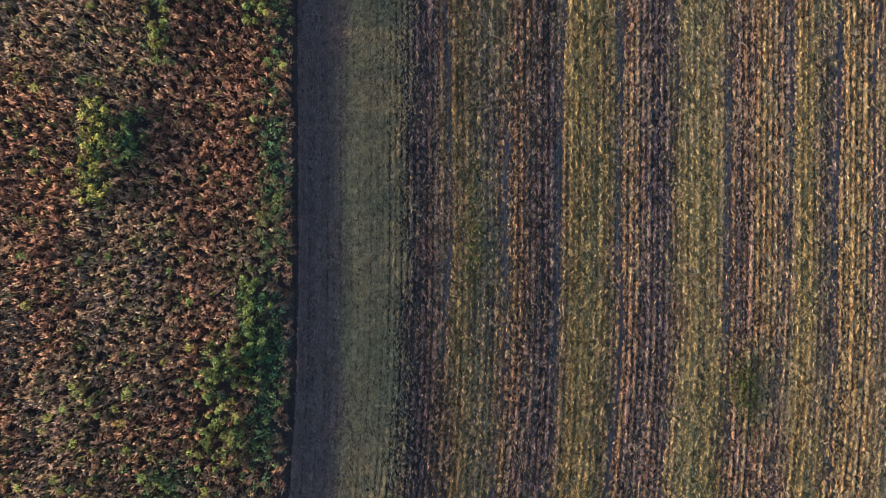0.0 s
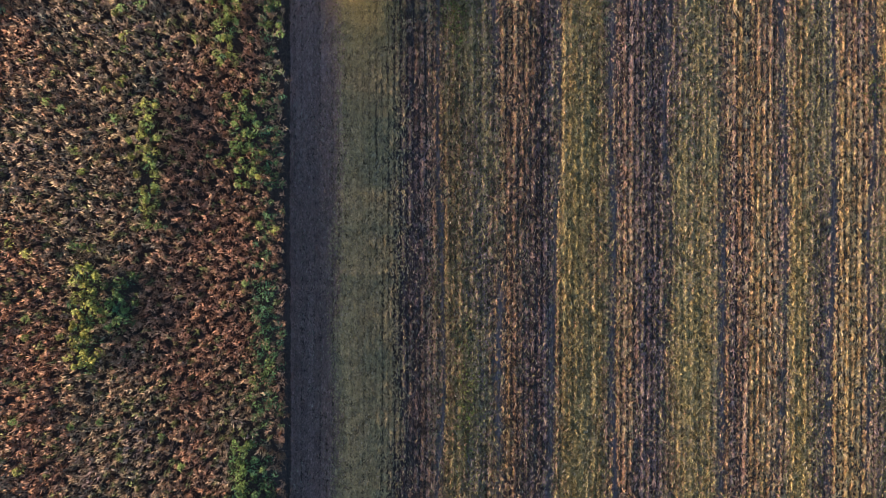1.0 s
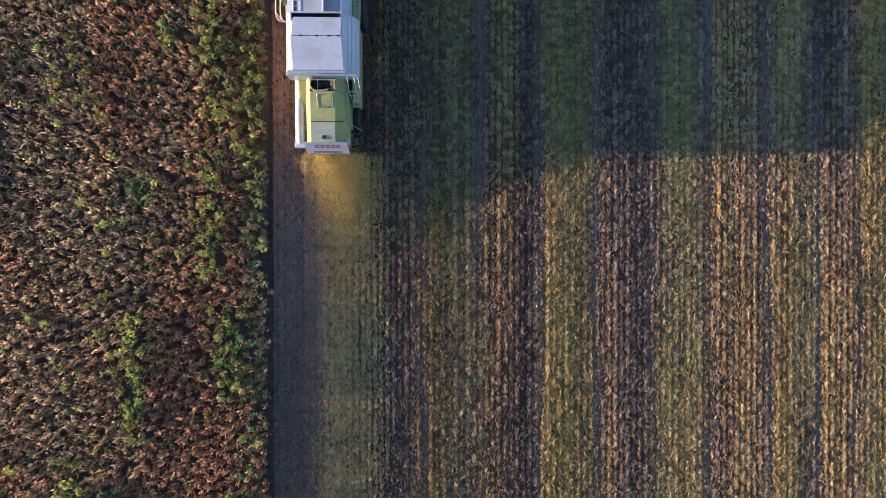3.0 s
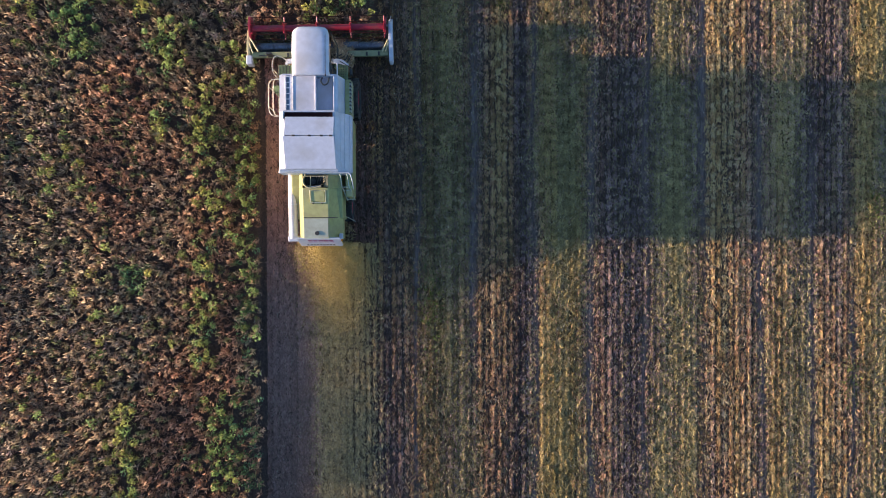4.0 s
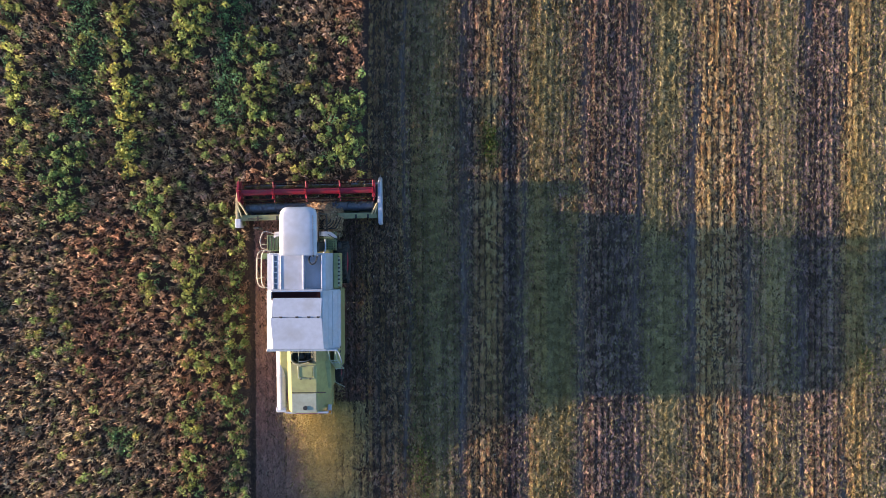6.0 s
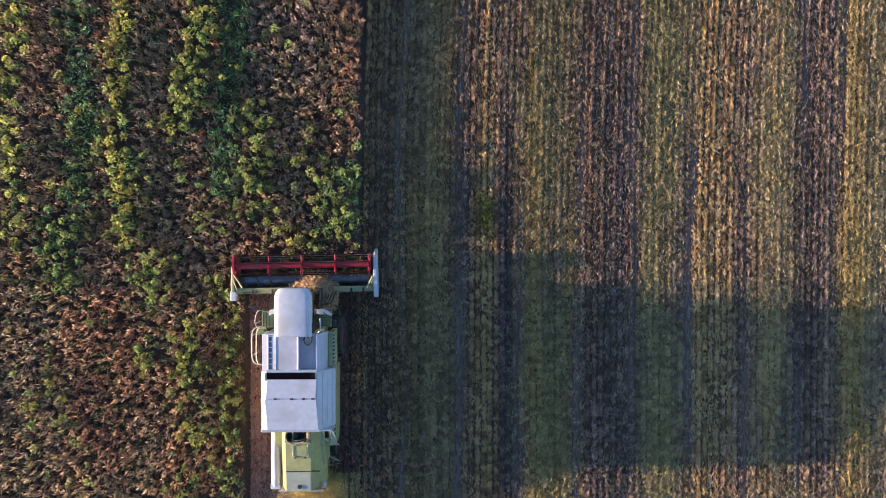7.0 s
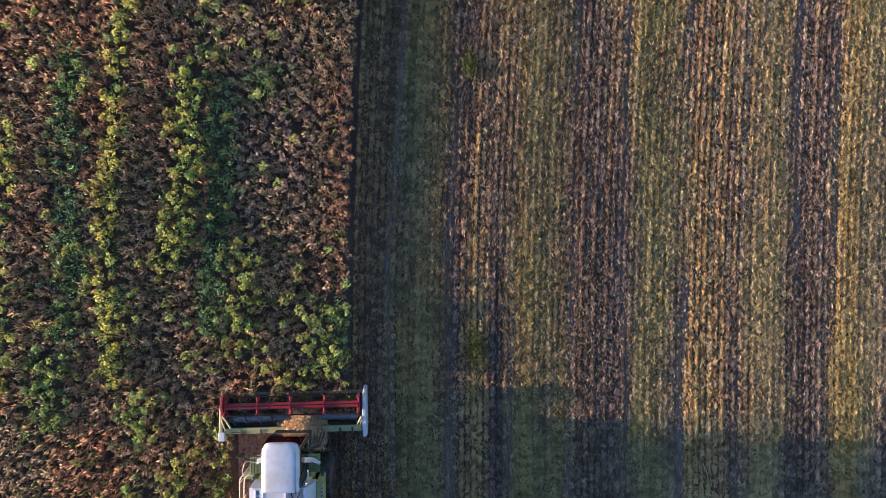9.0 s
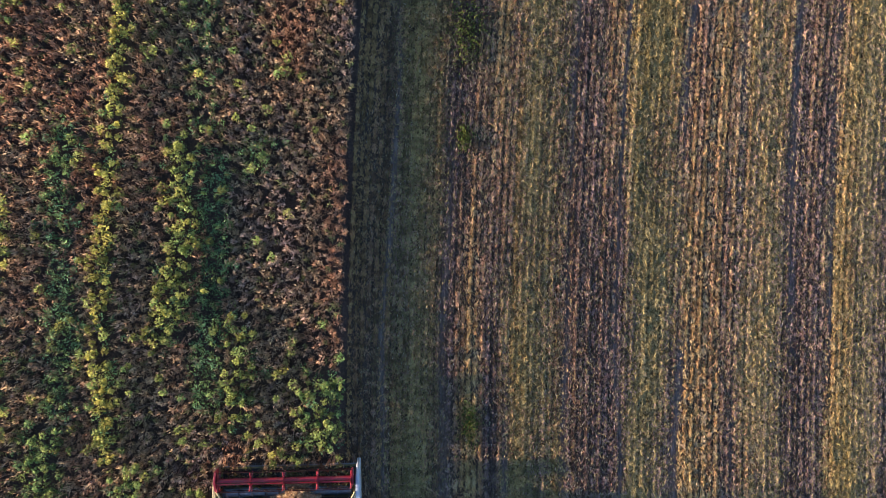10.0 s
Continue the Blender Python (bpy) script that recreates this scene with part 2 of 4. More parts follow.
# green and yellow growth in the standing crop: x, first y, last y, half width, how yellow, how dense
GROWTH = [
    (-10.9, -28.0, -22.6, 0.45, 0.95, 1.0), (-9.8, -26.0, -23.0, 0.6, 0.35, 0.8), (-8.2, -22.0, -15.5, 0.40, 0.75, 0.8),
    (-4.1, -35.5, -30.0, 0.6, 0.35, 0.8), (-5.6, -39.5, -33.0, 1.0, 0.55, 0.6), (-7.6, -40.5, -38.0, 1.3, 0.3, 0.6),
    (-4.3, -20.0, -15.0, 0.7, 0.4, 0.7), (-3.3, -28.0, -14.0, 0.35, 0.3, 0.4),
    (-15.5, -13.0, -4.0, 0.8, 0.4, 0.5), (-6.4, -5.0, -3.0, 0.9, 0.7, 0.5),
    (-4.8, -8.6, -2.4, 0.40, 0.75, 0.8), (-5.0, -14.5, -8.6, 0.42, 0.65, 0.75), (-8.2, -11.5, -9.6, 0.6, 0.15, 0.8),
    (-10.2, -2.0, 2.5, 0.7, 0.35, 0.8), (-3.4, -19.0, -12.0, 0.5, 0.25, 0.5), (-3.0, -9.0, -1.5, 0.30, 0.5, 0.3),
    (1.3, 0.4, 4.6, 0.9, 0.55, 0.85), (-3.2, -16.0, -0.5, 0.40, 0.45, 0.6), (-3.4, -40.5, -23.0, 0.50, 0.3, 0.65), (-7.5, 1.0, 6.0, 0.6, 0.6, 0.6),
    (-3.5, 2.0, 14.0, 0.60, 0.15, 0.9), (-4.9, 5.0, 14.5, 0.65, 0.7, 0.95), (-2.0, 1.0, 7.0, 0.6, 0.6, 0.6),
    (-7.7, 0.0, 20.0, 0.36, 0.95, 1.0), (-9.6, 2.0, 15.0, 0.6, 0.3, 0.75), (-12.2, 0.0, 12.0, 0.5, 0.85, 0.6),
    (-4.0, 14.0, 22.0, 0.5, 0.3, 0.6), (-1.5, 12.0, 14.5, 0.6, 0.3, 0.4), (-6.8, -2.5, 0.5, 0.5, 0.5, 0.5),
]


def growth_at(px, py):
    """How green the crop is at a place, and how yellow that green is."""
    green, yellow = np.zeros(len(px)), np.zeros(len(px))
    for gxc, ga, gb, hw, ye, de in GROWTH:
        near = np.flatnonzero((abs(px - gxc) < 3 * hw + 0.4) & (py > ga) & (py < gb))
        x, y = px[near], py[near]
        wob = gxc + 0.6 * (value_noise(y * 0.35, y * 0 + gxc, 7) - 0.5)
        fade = np.clip((y - ga) / 0.8, 0, 1) * np.clip((gb - y) / 0.8, 0, 1)
        broken = 0.35 + 1.1 * value_noise(x * 0.8 + gxc, y * 0.45, 8)
        w = 1.2 * de * fade * broken * np.exp(-((x - wob) / hw) ** 2)
        yellow[near] = np.where(w > green[near], ye, yellow[near])
        green[near] = np.maximum(green[near], w)
    return np.clip(green, 0, 1), yellow


def grid_points(x0, x1, y0, y1, dx, dy, jitter, rng):
    gx, gy = np.meshgrid(np.arange(x0, x1, dx), np.arange(y0, y1, dy))
    n = gx.size
    return gx.ravel() + rng.normal(0, jitter * dx, n), gy.ravel() + rng.uniform(-0.6, 0.6, n) * dy


def dry_plants(px, py, seed, rng):
    """Ripe soybean plants: tufts of bent stems, twigs with pods and curled leaves that spread out from the foot."""
    n = len(px)
    tall = 0.62 + 0.10 * value_noise(px * 1.1, py * 0.6, seed + 4) + rng.uniform(-0.08, 0.06, n)
    hue = value_noise(px * 0.45, py * 0.16, seed + 3)
    hue2 = value_noise(px * 0.9 + 40, py * 0.4, seed + 6)
    kind = hue + 0.35 * (hue2 - 0.5) + rng.normal(0, 0.13, n)
    kind = kind - 0.12 * np.clip((py + 2) / 6, 0, 1)
    tones = np.array([(0.46, 0.325, 0.265), (0.46, 0.345, 0.215), (0.50, 0.35, 0.23), (0.52, 0.32, 0.205), (0.49, 0.275, 0.175)])
    k = np.clip(kind * 5.6 + 0.15, 0, 3.999)
    i = k.astype(int)
    f = (k - i)[:, None]
    tone = (tones[i] * (1 - f) + tones[i + 1] * f) * rng.choice([0.60, 0.85, 1.10, 1.4], size=(n, 1)) * rng.uniform(0.88, 1.12, (n, 1)) * 1.1
    wet = rng.random(n) < 0.09 + 0.25 * np.clip(value_noise(px * 0.7, py * 0.2, seed + 1) - 0.5, 0, 1)
    tone = np.where(wet[:, None], np.array((0.30, 0.31, 0.13)) * rng.uniform(0.7, 1.3, (n, 1)), tone)
    lean = rng.normal(0, 0.20, (n, 2))
    idx = np.repeat(np.arange(n), 19)
    m = len(idx)
    up = rng.random(m) ** 0.75
    ang = rng.uniform(0, 2 * math.pi, m)
    open_ = rng.uniform(0.1, 0.85, m)
    out = np.stack([np.cos(ang) * open_, np.sin(ang) * open_, rng.uniform(0.35, 1.0, m)], 1)
    out[:, :2] += lean[idx]
    across = unit(np.stack([-np.sin(ang), np.cos(ang), np.zeros(m)], 1) + 0.60 * rng.normal(size=(m, 3)))
    at = np.stack([px[idx] + lean[idx, 0] * up * 0.4 + 0.05 * np.cos(ang) + rng.normal(0, 0.02, m),
                   py[idx] + lean[idx, 1] * up * 0.4 + 0.05 * np.sin(ang) + rng.normal(0, 0.02, m), tall[idx] * (0.05 + 0.72 * up)], 1)
    L, W = (rng.uniform(0.11, 0.25, m) * (1.15 - 0.30 * up))[:, None], rng.uniform(0.038, 0.078, m)[:, None]
    tip = at + unit(out) * L
    q = np.stack([at - across * W * 0.5, at + across * W * 0.5, tip], 1)
    return [(q, np.minimum(tone[idx] * rng.uniform(0.82, 1.18, (m, 1)), (0.78, 0.64, 0.5)))]


def green_plants(px, py, yellow, rng, low=False):
    """Plants still in leaf: rounded bushes of small leaves that face outwards."""
    n = len(px)
    reach = rng.uniform(0.15, 0.25, n) if low else rng.uniform(0.13, 0.25, n)
    tall = rng.uniform(0.58, 0.72, n) if low else rng.uniform(0.66, 0.80, n) + 0.12 * yellow
    count = 30 if low else 48
    palette = np.array([(0.13, 0.235, 0.12), (0.16, 0.24, 0.09), (0.195, 0.245, 0.085), (0.25, 0.27, 0.085), (0.315, 0.295, 0.085)])
    k = np.clip(yellow * 3.2 + 0.5 + rng.normal(0, 0.55, n), 0, 3.999) if not low else np.clip(rng.normal(0.6, 0.5, n), 0, 2.5)
    i = k.astype(int)
    f = (k - i)[:, None]
    tone = (palette[i] * (1 - f) + palette[i + 1] * f) * rng.choice([0.75, 1.1, 1.5], size=(n, 1)) * (1 + 0.20 * np.clip((py[:, None] + 1) / 4, 0, 1)) * rng.uniform(0.9, 1.1, (n, 1))
    idx = np.repeat(np.arange(n), count)
    m = len(idx)
    face = unit(np.stack([rng.normal(size=m), rng.normal(size=m), np.abs(rng.normal(0.35, 0.8, m))], 1))
    lump = 0.75 + 0.45 * value_noise(idx * 1.7 + face[:, 0] * 2.2, face[:, 1] * 2.2 + 9, 17)
    r = (reach[idx] * lump * rng.uniform(0.5, 1.15, m))[:, None]
    crown = np.minimum(reach[idx] * 1.25, tall[idx] * 0.6)[:, None]
    centre = np.stack([px[idx], py[idx], tall[idx] - crown[:, 0]], 1)
    at = centre + face * np.concatenate([r, r, crown * lump[:, None]], 1)
    normal = unit(face + 0.75 * rng.normal(size=(m, 3)))
    along = unit(np.cross(normal, np.cross(np.array([0.0, 0.0, 1.0]), normal)) + 0.6 * rng.normal(size=(m, 3)))
    side = np.cross(normal, along)
    length = rng.uniform(0.08, 0.17, m)[:, None] * (0.8 if low else 1.0)
    width = length * rng.uniform(0.40, 0.65, m)[:, None]
    leaf = np.stack([at - along * length * 0.5, at + side * width * 0.5, at + along * length * 0.5 - normal * length * 0.12, at - side * width * 0.5], 1)
    return [(leaf, tone[idx] * rng.uniform(0.82, 1.18, (m, 1)))]


def standing_crop(name, x0, x1, y0, y1, seed, label):
    """Ripe soybeans in rows, with bushes still in leaf and low green undergrowth."""
    rng = np.random.default_rng(seed)
    px, py = grid_points(x0, x1, y0, y1, 0.205, 0.215, 0.24, rng)
    green, yellow = growth_at(px, py)
    keep = (rng.random(len(px)) > green * 1.15) & (value_noise(px * 0.9, py * 0.35, seed + 5) + 0.35 * rng.random(len(px)) > 0.14)
    px, py = px[keep], py[keep]
    groups = dry_plants(px + row_shift(py), py, seed, rng)
    bx, by = grid_points(x0 + 0.1, x1, y0, y1, 0.34, 0.36, 0.22, rng)
    green, yellow = growth_at(bx, by)
    stray = 0.30 * np.clip(value_noise(bx * 0.55, by * 0.16, seed + 1) - 0.52, 0, 0.5) + np.where(by < -2, 0.010, 0.025)
    lush = (yellow > 0.30) & (rng.random(len(bx)) < green * 1.1)
    odd = ~lush & (rng.random(len(bx)) < stray)
    yellow = np.where(odd, rng.uniform(0.3, 0.9, len(bx)), yellow)
    tuft = lush | odd
    groups += green_plants(bx[tuft] + row_shift(by[tuft]), by[tuft], yellow[tuft], rng)
    ux, uy = grid_points(x0 + 0.1, x1, y0, y1, 0.27, 0.27, 0.25, rng)
    green, yellow = growth_at(ux, uy)
    low = rng.random(len(ux)) < np.where(yellow <= 0.30, 1.4, 0.5) * green
    groups += green_plants(ux[low] + row_shift(uy[low]), uy[low], yellow[low], rng, low=True)
    return pieces(name, groups, LEAF, label, "crop plants")


standing_crop("soybean_crop", -18.0, EDGE_OLD - 0.1, -42.0, 23.0, 11,
              "ripe brown soybean plants with green and yellow streaks")
standing_crop("soybean_crop", EDGE_OLD - 0.1, EDGE_NEW - 0.1, CUT_Y - 0.05, 23.0, 12,
              "ripe soybean plants standing before the cutter bar")


def distant_crop():
    """The same ripe crop farther out, in larger tufts."""
    rng = np.random.default_rng(13)
    n = 50000
    x, y = rng.uniform(-50, EDGE_NEW, n), rng.uniform(-66, 50, n)
    bent = x - row_shift(y)
    far = (x < -17.9) | ((y < -41.9) & (bent < EDGE_OLD)) | (y > 22.9)
    x, y = x[far], y[far]
    n = len(x)
    k = 3
    idx = np.repeat(np.arange(n), k)
    m = len(idx)
    base = np.stack([x[idx] + rng.normal(0, 0.2, m), y[idx] + rng.normal(0, 0.2, m), rng.uniform(0.08, 0.15, m)], 1)
    along = np.stack([rng.normal(0, 0.9, m), rng.normal(0, 0.9, m), np.ones(m)], 1)
    q = blades(base, along, rng.uniform(0.32, 0.46, m), rng.uniform(0.22, 0.36, m), rng, 0.3)
    green = value_noise(x * 0.5, y * 0.08, 14)[idx] > 0.78
    col = np.where(green[:, None], pick([(0.17, 0.22, 0.06), (0.34, 0.34, 0.08)], [2, 1], m, rng), pick([(0.50, 0.36, 0.24), (0.45, 0.33, 0.21), (0.50, 0.30, 0.19)], [2, 2, 2], m, rng, 0.7, 1.25))
    return quads("distant_soybean_crop", q, col, LEAF, "ripe brown soybean plants farther out in the field", "crop plants")


distant_crop()


# ---- the harvested side: stubble rows, straw and chaff ----
STRAW_BANDS = [(5.25, 1.15, 0.8), (10.3, 1.2, 0.95), (15.35, 1.15, 1.0), (20.3, 1.05, 0.9), (24.4, 1.1, 0.9), (29.5, 1.2, 0.8), (34.4, 1.2, 0.8), (39.3, 1.1, 0.8), (44.2, 1.2, 0.9), (49.1, 1.1, 0.8), (54.0, 1.2, 0.8), (0.3, 1.1, 0.95), (13.0, 0.3, 0.35), (18.1, 0.25, 0.4), (22.3, 0.2, 0.4), (7.9, 0.3, 0.3)]
BARE_STRIPS = [(4.0, 0.15), (6.55, 0.22), (9.05, 0.15), (11.65, 0.20), (14.1, 0.16), (16.65, 0.24), (19.15, 0.2), (21.5, 0.22), (23.2, 0.15)]


ROW = 0.27                          # drilled row pitch


def straw_cover(x, y):
    """How thickly chaff covers the ground: strips along the way of each pass."""
    c = np.zeros_like(x)
    ragged = x + 0.5 * (value_noise(x * 1.5, y * 0.5, 22) - 0.5)
    for xc, hw, thick in STRAW_BANDS:
        near = np.flatnonzero(abs(ragged - xc) < hw + 1.8)
        yn = y[near]
        off = (abs(ragged[near] - xc + 0.6 * (value_noise(yn * 0.2, yn * 0 + xc, 21) - 0.5)) - hw) * 3.2
        c[near] = np.maximum(c[near], thick / (1 + np.exp(np.clip(off, -30, 30))))
    return c * (0.65 + 0.7 * value_noise(x * 1.3, y * 0.22, 23))


def bare_strip(x, y):
    """Narrow wheel-worn strips with little straw."""
    c = np.zeros_like(x)
    for xc, hw in BARE_STRIPS:
        near = np.flatnonzero(abs(x - xc) < 1.0)
        yn = y[near]
        c[near] = np.maximum(c[near], np.exp(-((x[near] - xc + 0.5 * (value_noise(yn * 0.18, yn * 0 + xc, 24) - 0.5)) / hw) ** 2))
    return c * np.clip(2.4 * value_noise(x * 0.9, y * 0.11, 25) - 0.25, 0.1, 1)


def cut_area(x, y):
    bent = x - row_shift(y)
    return (bent > EDGE_OLD) & ((bent > EDGE_NEW + 0.05) | (y < CUT_Y - 0.6))


ground()


def row_gain(x, y, seed):
    """Some drilled rows carry more straw than others."""
    k = np.round(x / ROW)
    return value_noise(k * 7.31, y * 0.09, seed) * 0.5 + value_noise(k * 3.17 + 50, y * 4.0, seed + 1) * 0.5


def row_wander(x, y):
    """Rows are not drilled ruler-straight."""
    k = np.round(x / ROW)
    return 0.06 * (value_noise(k * 4.43, y * 0.15, 81) - 0.5) + 0.03 * (value_noise(k * 2.2, y * 1.3, 82) - 0.5)


def straw_colour(x, y, cover, rng):
    """Colour of cut straw: olive gold on the chaff strips, rust, orange or mauve on the rows between, changing from row
    to row; shade by machine and crop is painted in at low x.
    """
    n = len(x)
    k = np.round(x / ROW)
    strip = value_noise(x * 1.05 + 3, y * 0.035, 73)
    hue = strip + 0.40 * (value_noise(k * 2.63 + 9, y * 0.10, 74) - 0.5) + rng.normal(0, 0.10, n)
    tones = np.array([(0.36, 0.235, 0.22), (0.41, 0.245, 0.19), (0.47, 0.265, 0.17), (0.54, 0.285, 0.14), (0.56, 0.33, 0.135)])
    f = np.clip(hue * 6.4 - 1.1, 0, 3.999)
    i = f.astype(int)
    f = (f - i)[:, None]
    brown = tones[i] * (1 - f) + tones[i + 1] * f
    gold = np.where((hue > 0.52)[:, None], np.array((0.48, 0.345, 0.125)), np.array((0.415, 0.325, 0.14)))
    col = np.where((rng.random(n) < 0.06 + 0.86 * cover)[:, None], gold, brown)
    row = 0.70 + 0.6 * value_noise(k * 5.77, y * 0.07, 71)
    bead = np.array((0.50, 0.78, 1.02, 1.30))[(lattice(k, np.floor(y * 5.2 + 7.3 * lattice(k, k * 0, 5)), 72) * 3.999).astype(int)]
    bead = bead * (1 - 0.45 * cover) + 0.45 * cover
    # Last factor paints in the shade by machine and crop, lightening towards greater x.
    tone_and_shade = (0.80 + 0.25 * value_noise(x * 0.8 + 17, y * 0.05, 75)) * (cover + (1 - cover) * np.clip(0.35 + 1.25 * strip, 0.55, 1.15)) * (0.60 + 0.26 * np.clip((x - 3) / 7, 0, 1) + 0.16 * np.clip((x - 11) / 8, 0, 1))
    return np.minimum(col * 1.08 * (row * bead * tone_and_shade * rng.uniform(0.72, 1.28, n))[:, None], (0.58, 0.42, 0.25))


def strip_colour(x, y, rng):
    """Colour of the fresh litter on the strip just cut: red-brown wheel track, golden chaff, painted shade on the far
    side beside the machine.
    """
    n = len(x)
    track = pick([(0.56, 0.32, 0.245), (0.47, 0.265, 0.205), (0.38, 0.21, 0.165)], [2, 2, 2], n, rng, 0.75, 1.25)
    chaff = pick([(0.60, 0.44, 0.20), (0.50, 0.36, 0.17), (0.37, 0.265, 0.14)], [2, 2, 2], n, rng, 0.75, 1.25)
    k = np.round(x / ROW)
    fresh = np.clip((y + 20) / 8, 0, 1)[:, None]
    west = rng.random(n) < np.clip((-0.45 - x + 0.5 * (value_noise(y * 0.5, x * 2, 91) - 0.5)) / 0.7 + 0.5, 0, 1)
    col = np.where(west[:, None], track * (0.70 + 0.30 * fresh), chaff * 0.92)
    # Machine's shade painted into the pieces on its far side.
    machine_shade = rng.random(n) < np.clip((x - 0.9) / 0.5, 0, 1) * (y > -9.2)
    col = np.where(machine_shade[:, None], track * 0.40, col)
    return col * (0.68 + 0.32 * value_noise(k * 5.77, y * 0.07, 71) + 0.40 * value_noise(k * 1.91, y * 4.0, 92))[:, None]


def on_strip(x, y, rng):
    """Pieces that belong to the strip just cut; its far side blends into the older stubble."""
    return (y < 0.0) & (rng.random(len(x)) < np.clip((2.75 - x + 0.5 * (value_noise(y * 0.4, x * 2, 93) - 0.5)) / 1.0, 0, 1))


def stubble(name, x0, x1, y0, y1, seed):
    rng = np.random.default_rng(seed)
    gx, gy = np.meshgrid(np.arange(x0, x1, ROW), np.arange(y0, y1, 0.075))
    x = gx.ravel() + rng.normal(0, 0.022, gx.size)
    y = gy.ravel() + rng.uniform(-0.05, 0.05, gx.size)
    cover = straw_cover(x, y)
    gain = row_gain(x, y, 61)
    keep = (rng.random(len(x)) < np.clip(1.5 * gain, 0.15, 1) * (1 - 0.35 * cover)) & (value_noise(x * 3.1, y * 0.5, seed + 1) > 0.15) & (rng.random(len(x)) > 0.85 * bare_strip(x, y))
    x, y, cover = x[keep], y[keep], cover[keep]
    bent = x + row_shift(y) + row_wander(x, y)
    keep = cut_area(bent, y)
    x, y, cover, bent = x[keep], y[keep], cover[keep], bent[keep]
    n = len(x)
    foot = np.stack([bent, y, np.full(n, -0.03)], 1)
    lean = np.stack([rng.normal(-0.05, 0.25, n), rng.normal(0, 0.8, n), np.ones(n)], 1)
    q = strands(foot, lean, rng.uniform(0.06, 0.11, n) * (1 - 0.25 * cover), rng.uniform(0.025, 0.05, n), rng)
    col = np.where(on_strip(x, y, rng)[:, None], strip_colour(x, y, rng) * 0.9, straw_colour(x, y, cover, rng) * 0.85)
    return pieces(name, [(q, col)], STRAW, "short brown cut stubble in drilled rows", "stubble")


def litter(name, x0, x1, y0, y1, per_m2, seed, label):
    """Straw, pods and leaf bits that lie on and between the stubble rows."""
    rng = np.random.default_rng(seed)
    n = int((x1 - x0) * (y1 - y0) * per_m2)
    x, y = rng.uniform(x0, x1, n), rng.uniform(y0, y1, n)
    mown = (x > EDGE_NEW - 0.5) | (y < CUT_Y)
    x, y = x[mown], y[mown]
    n = len(x)
    cover = straw_cover(x, y)
    k = np.round(x / ROW)
    rowed = 0.5 + 0.5 * np.cos(x * 2 * math.pi / ROW)
    bead = np.clip(2.4 * lattice(k, np.floor(y * 5.2 + 7.3 * lattice(k, k * 0, 5)), 62) - 0.35, 0.05, 1) * np.clip(1.9 * value_noise(k * 7.31, y * 0.09, 61), 0.3, 1)
    patchy = np.clip(2.4 * value_noise(k * 5.3 + 20, y * 5.0, seed + 1) - 0.55, 0, 1) * (0.35 + 0.65 * rowed)
    heap = (1 - 0.6 * cover) * rowed ** 1.5 * bead + 0.7 * cover * patchy
    keep = rng.random(n) < np.clip(0.10 + 0.35 * np.clip((-0.3 - x) / 0.8, 0, 1) + 0.16 * cover + 1.0 * heap, 0, 1) * (1 - 0.93 * bare_strip(x, y))
    heap = heap[keep]
    x, y, cover = x[keep], y[keep], cover[keep]
    bent = x + row_shift(y) + row_wander(x, y)
    keep = cut_area(bent, y)
    x, y, cover, bent, heap = x[keep], y[keep], cover[keep], bent[keep], heap[keep]
    n = len(x)
    base = np.stack([bent, y, rng.uniform(-0.02, 0.02, n) + 0.06 * heap * rng.random(n)], 1)
    ang = rng.normal(math.pi / 2, 0.5 + 0.3 * cover, n) + math.pi * (rng.random(n) < 0.5)
    along = np.stack([np.cos(ang), np.sin(ang), rng.normal(0.10, 0.22, n)], 1)
    q = strands(base, along, rng.uniform(0.08, 0.16, n), rng.uniform(0.034, 0.068, n), rng, 0.7)
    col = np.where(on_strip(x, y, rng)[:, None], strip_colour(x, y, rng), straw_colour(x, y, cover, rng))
    return pieces(name, [(q, col)], STRAW, label, "straw litter")


def straw_fibres(name, x0, x1, y0, y1, per_m2, seed):
    """Long thin pale straws that lie loose on top of the litter."""
    rng = np.random.default_rng(seed)
    n = int((x1 - x0) * (y1 - y0) * per_m2)
    x, y = rng.uniform(x0, x1, n), rng.uniform(y0, y1, n)
    keep = (rng.random(n) < (0.35 + 0.65 * value_noise(x * 1.1, y * 0.4, seed)) * np.where((x < 2.3) & (y > -9.5), 0.35, 1.0)) & (rng.random(n) > 0.6 * bare_strip(x, y))
    x, y = x[keep], y[keep]
    x = x + row_shift(y)
    keep = cut_area(x, y)
    x, y = x[keep], y[keep]
    n = len(x)
    base = np.stack([x, y, rng.uniform(0.02, 0.06, n)], 1)
    ang = rng.normal(math.pi / 2, 0.65, n)
    q = blades(base, np.stack([np.cos(ang), np.sin(ang), rng.normal(0.05, 0.2, n)], 1), rng.uniform(0.10, 0.24, n), rng.uniform(0.010, 0.020, n), rng, 0.6)
    col = pick([(0.48, 0.36, 0.22), (0.38, 0.30, 0.18), (0.58, 0.48, 0.34)], [2, 2, 1], n, rng)
    return quads(name, q, col, STRAW, "long pale straws lying loose over the stubble", "straw")


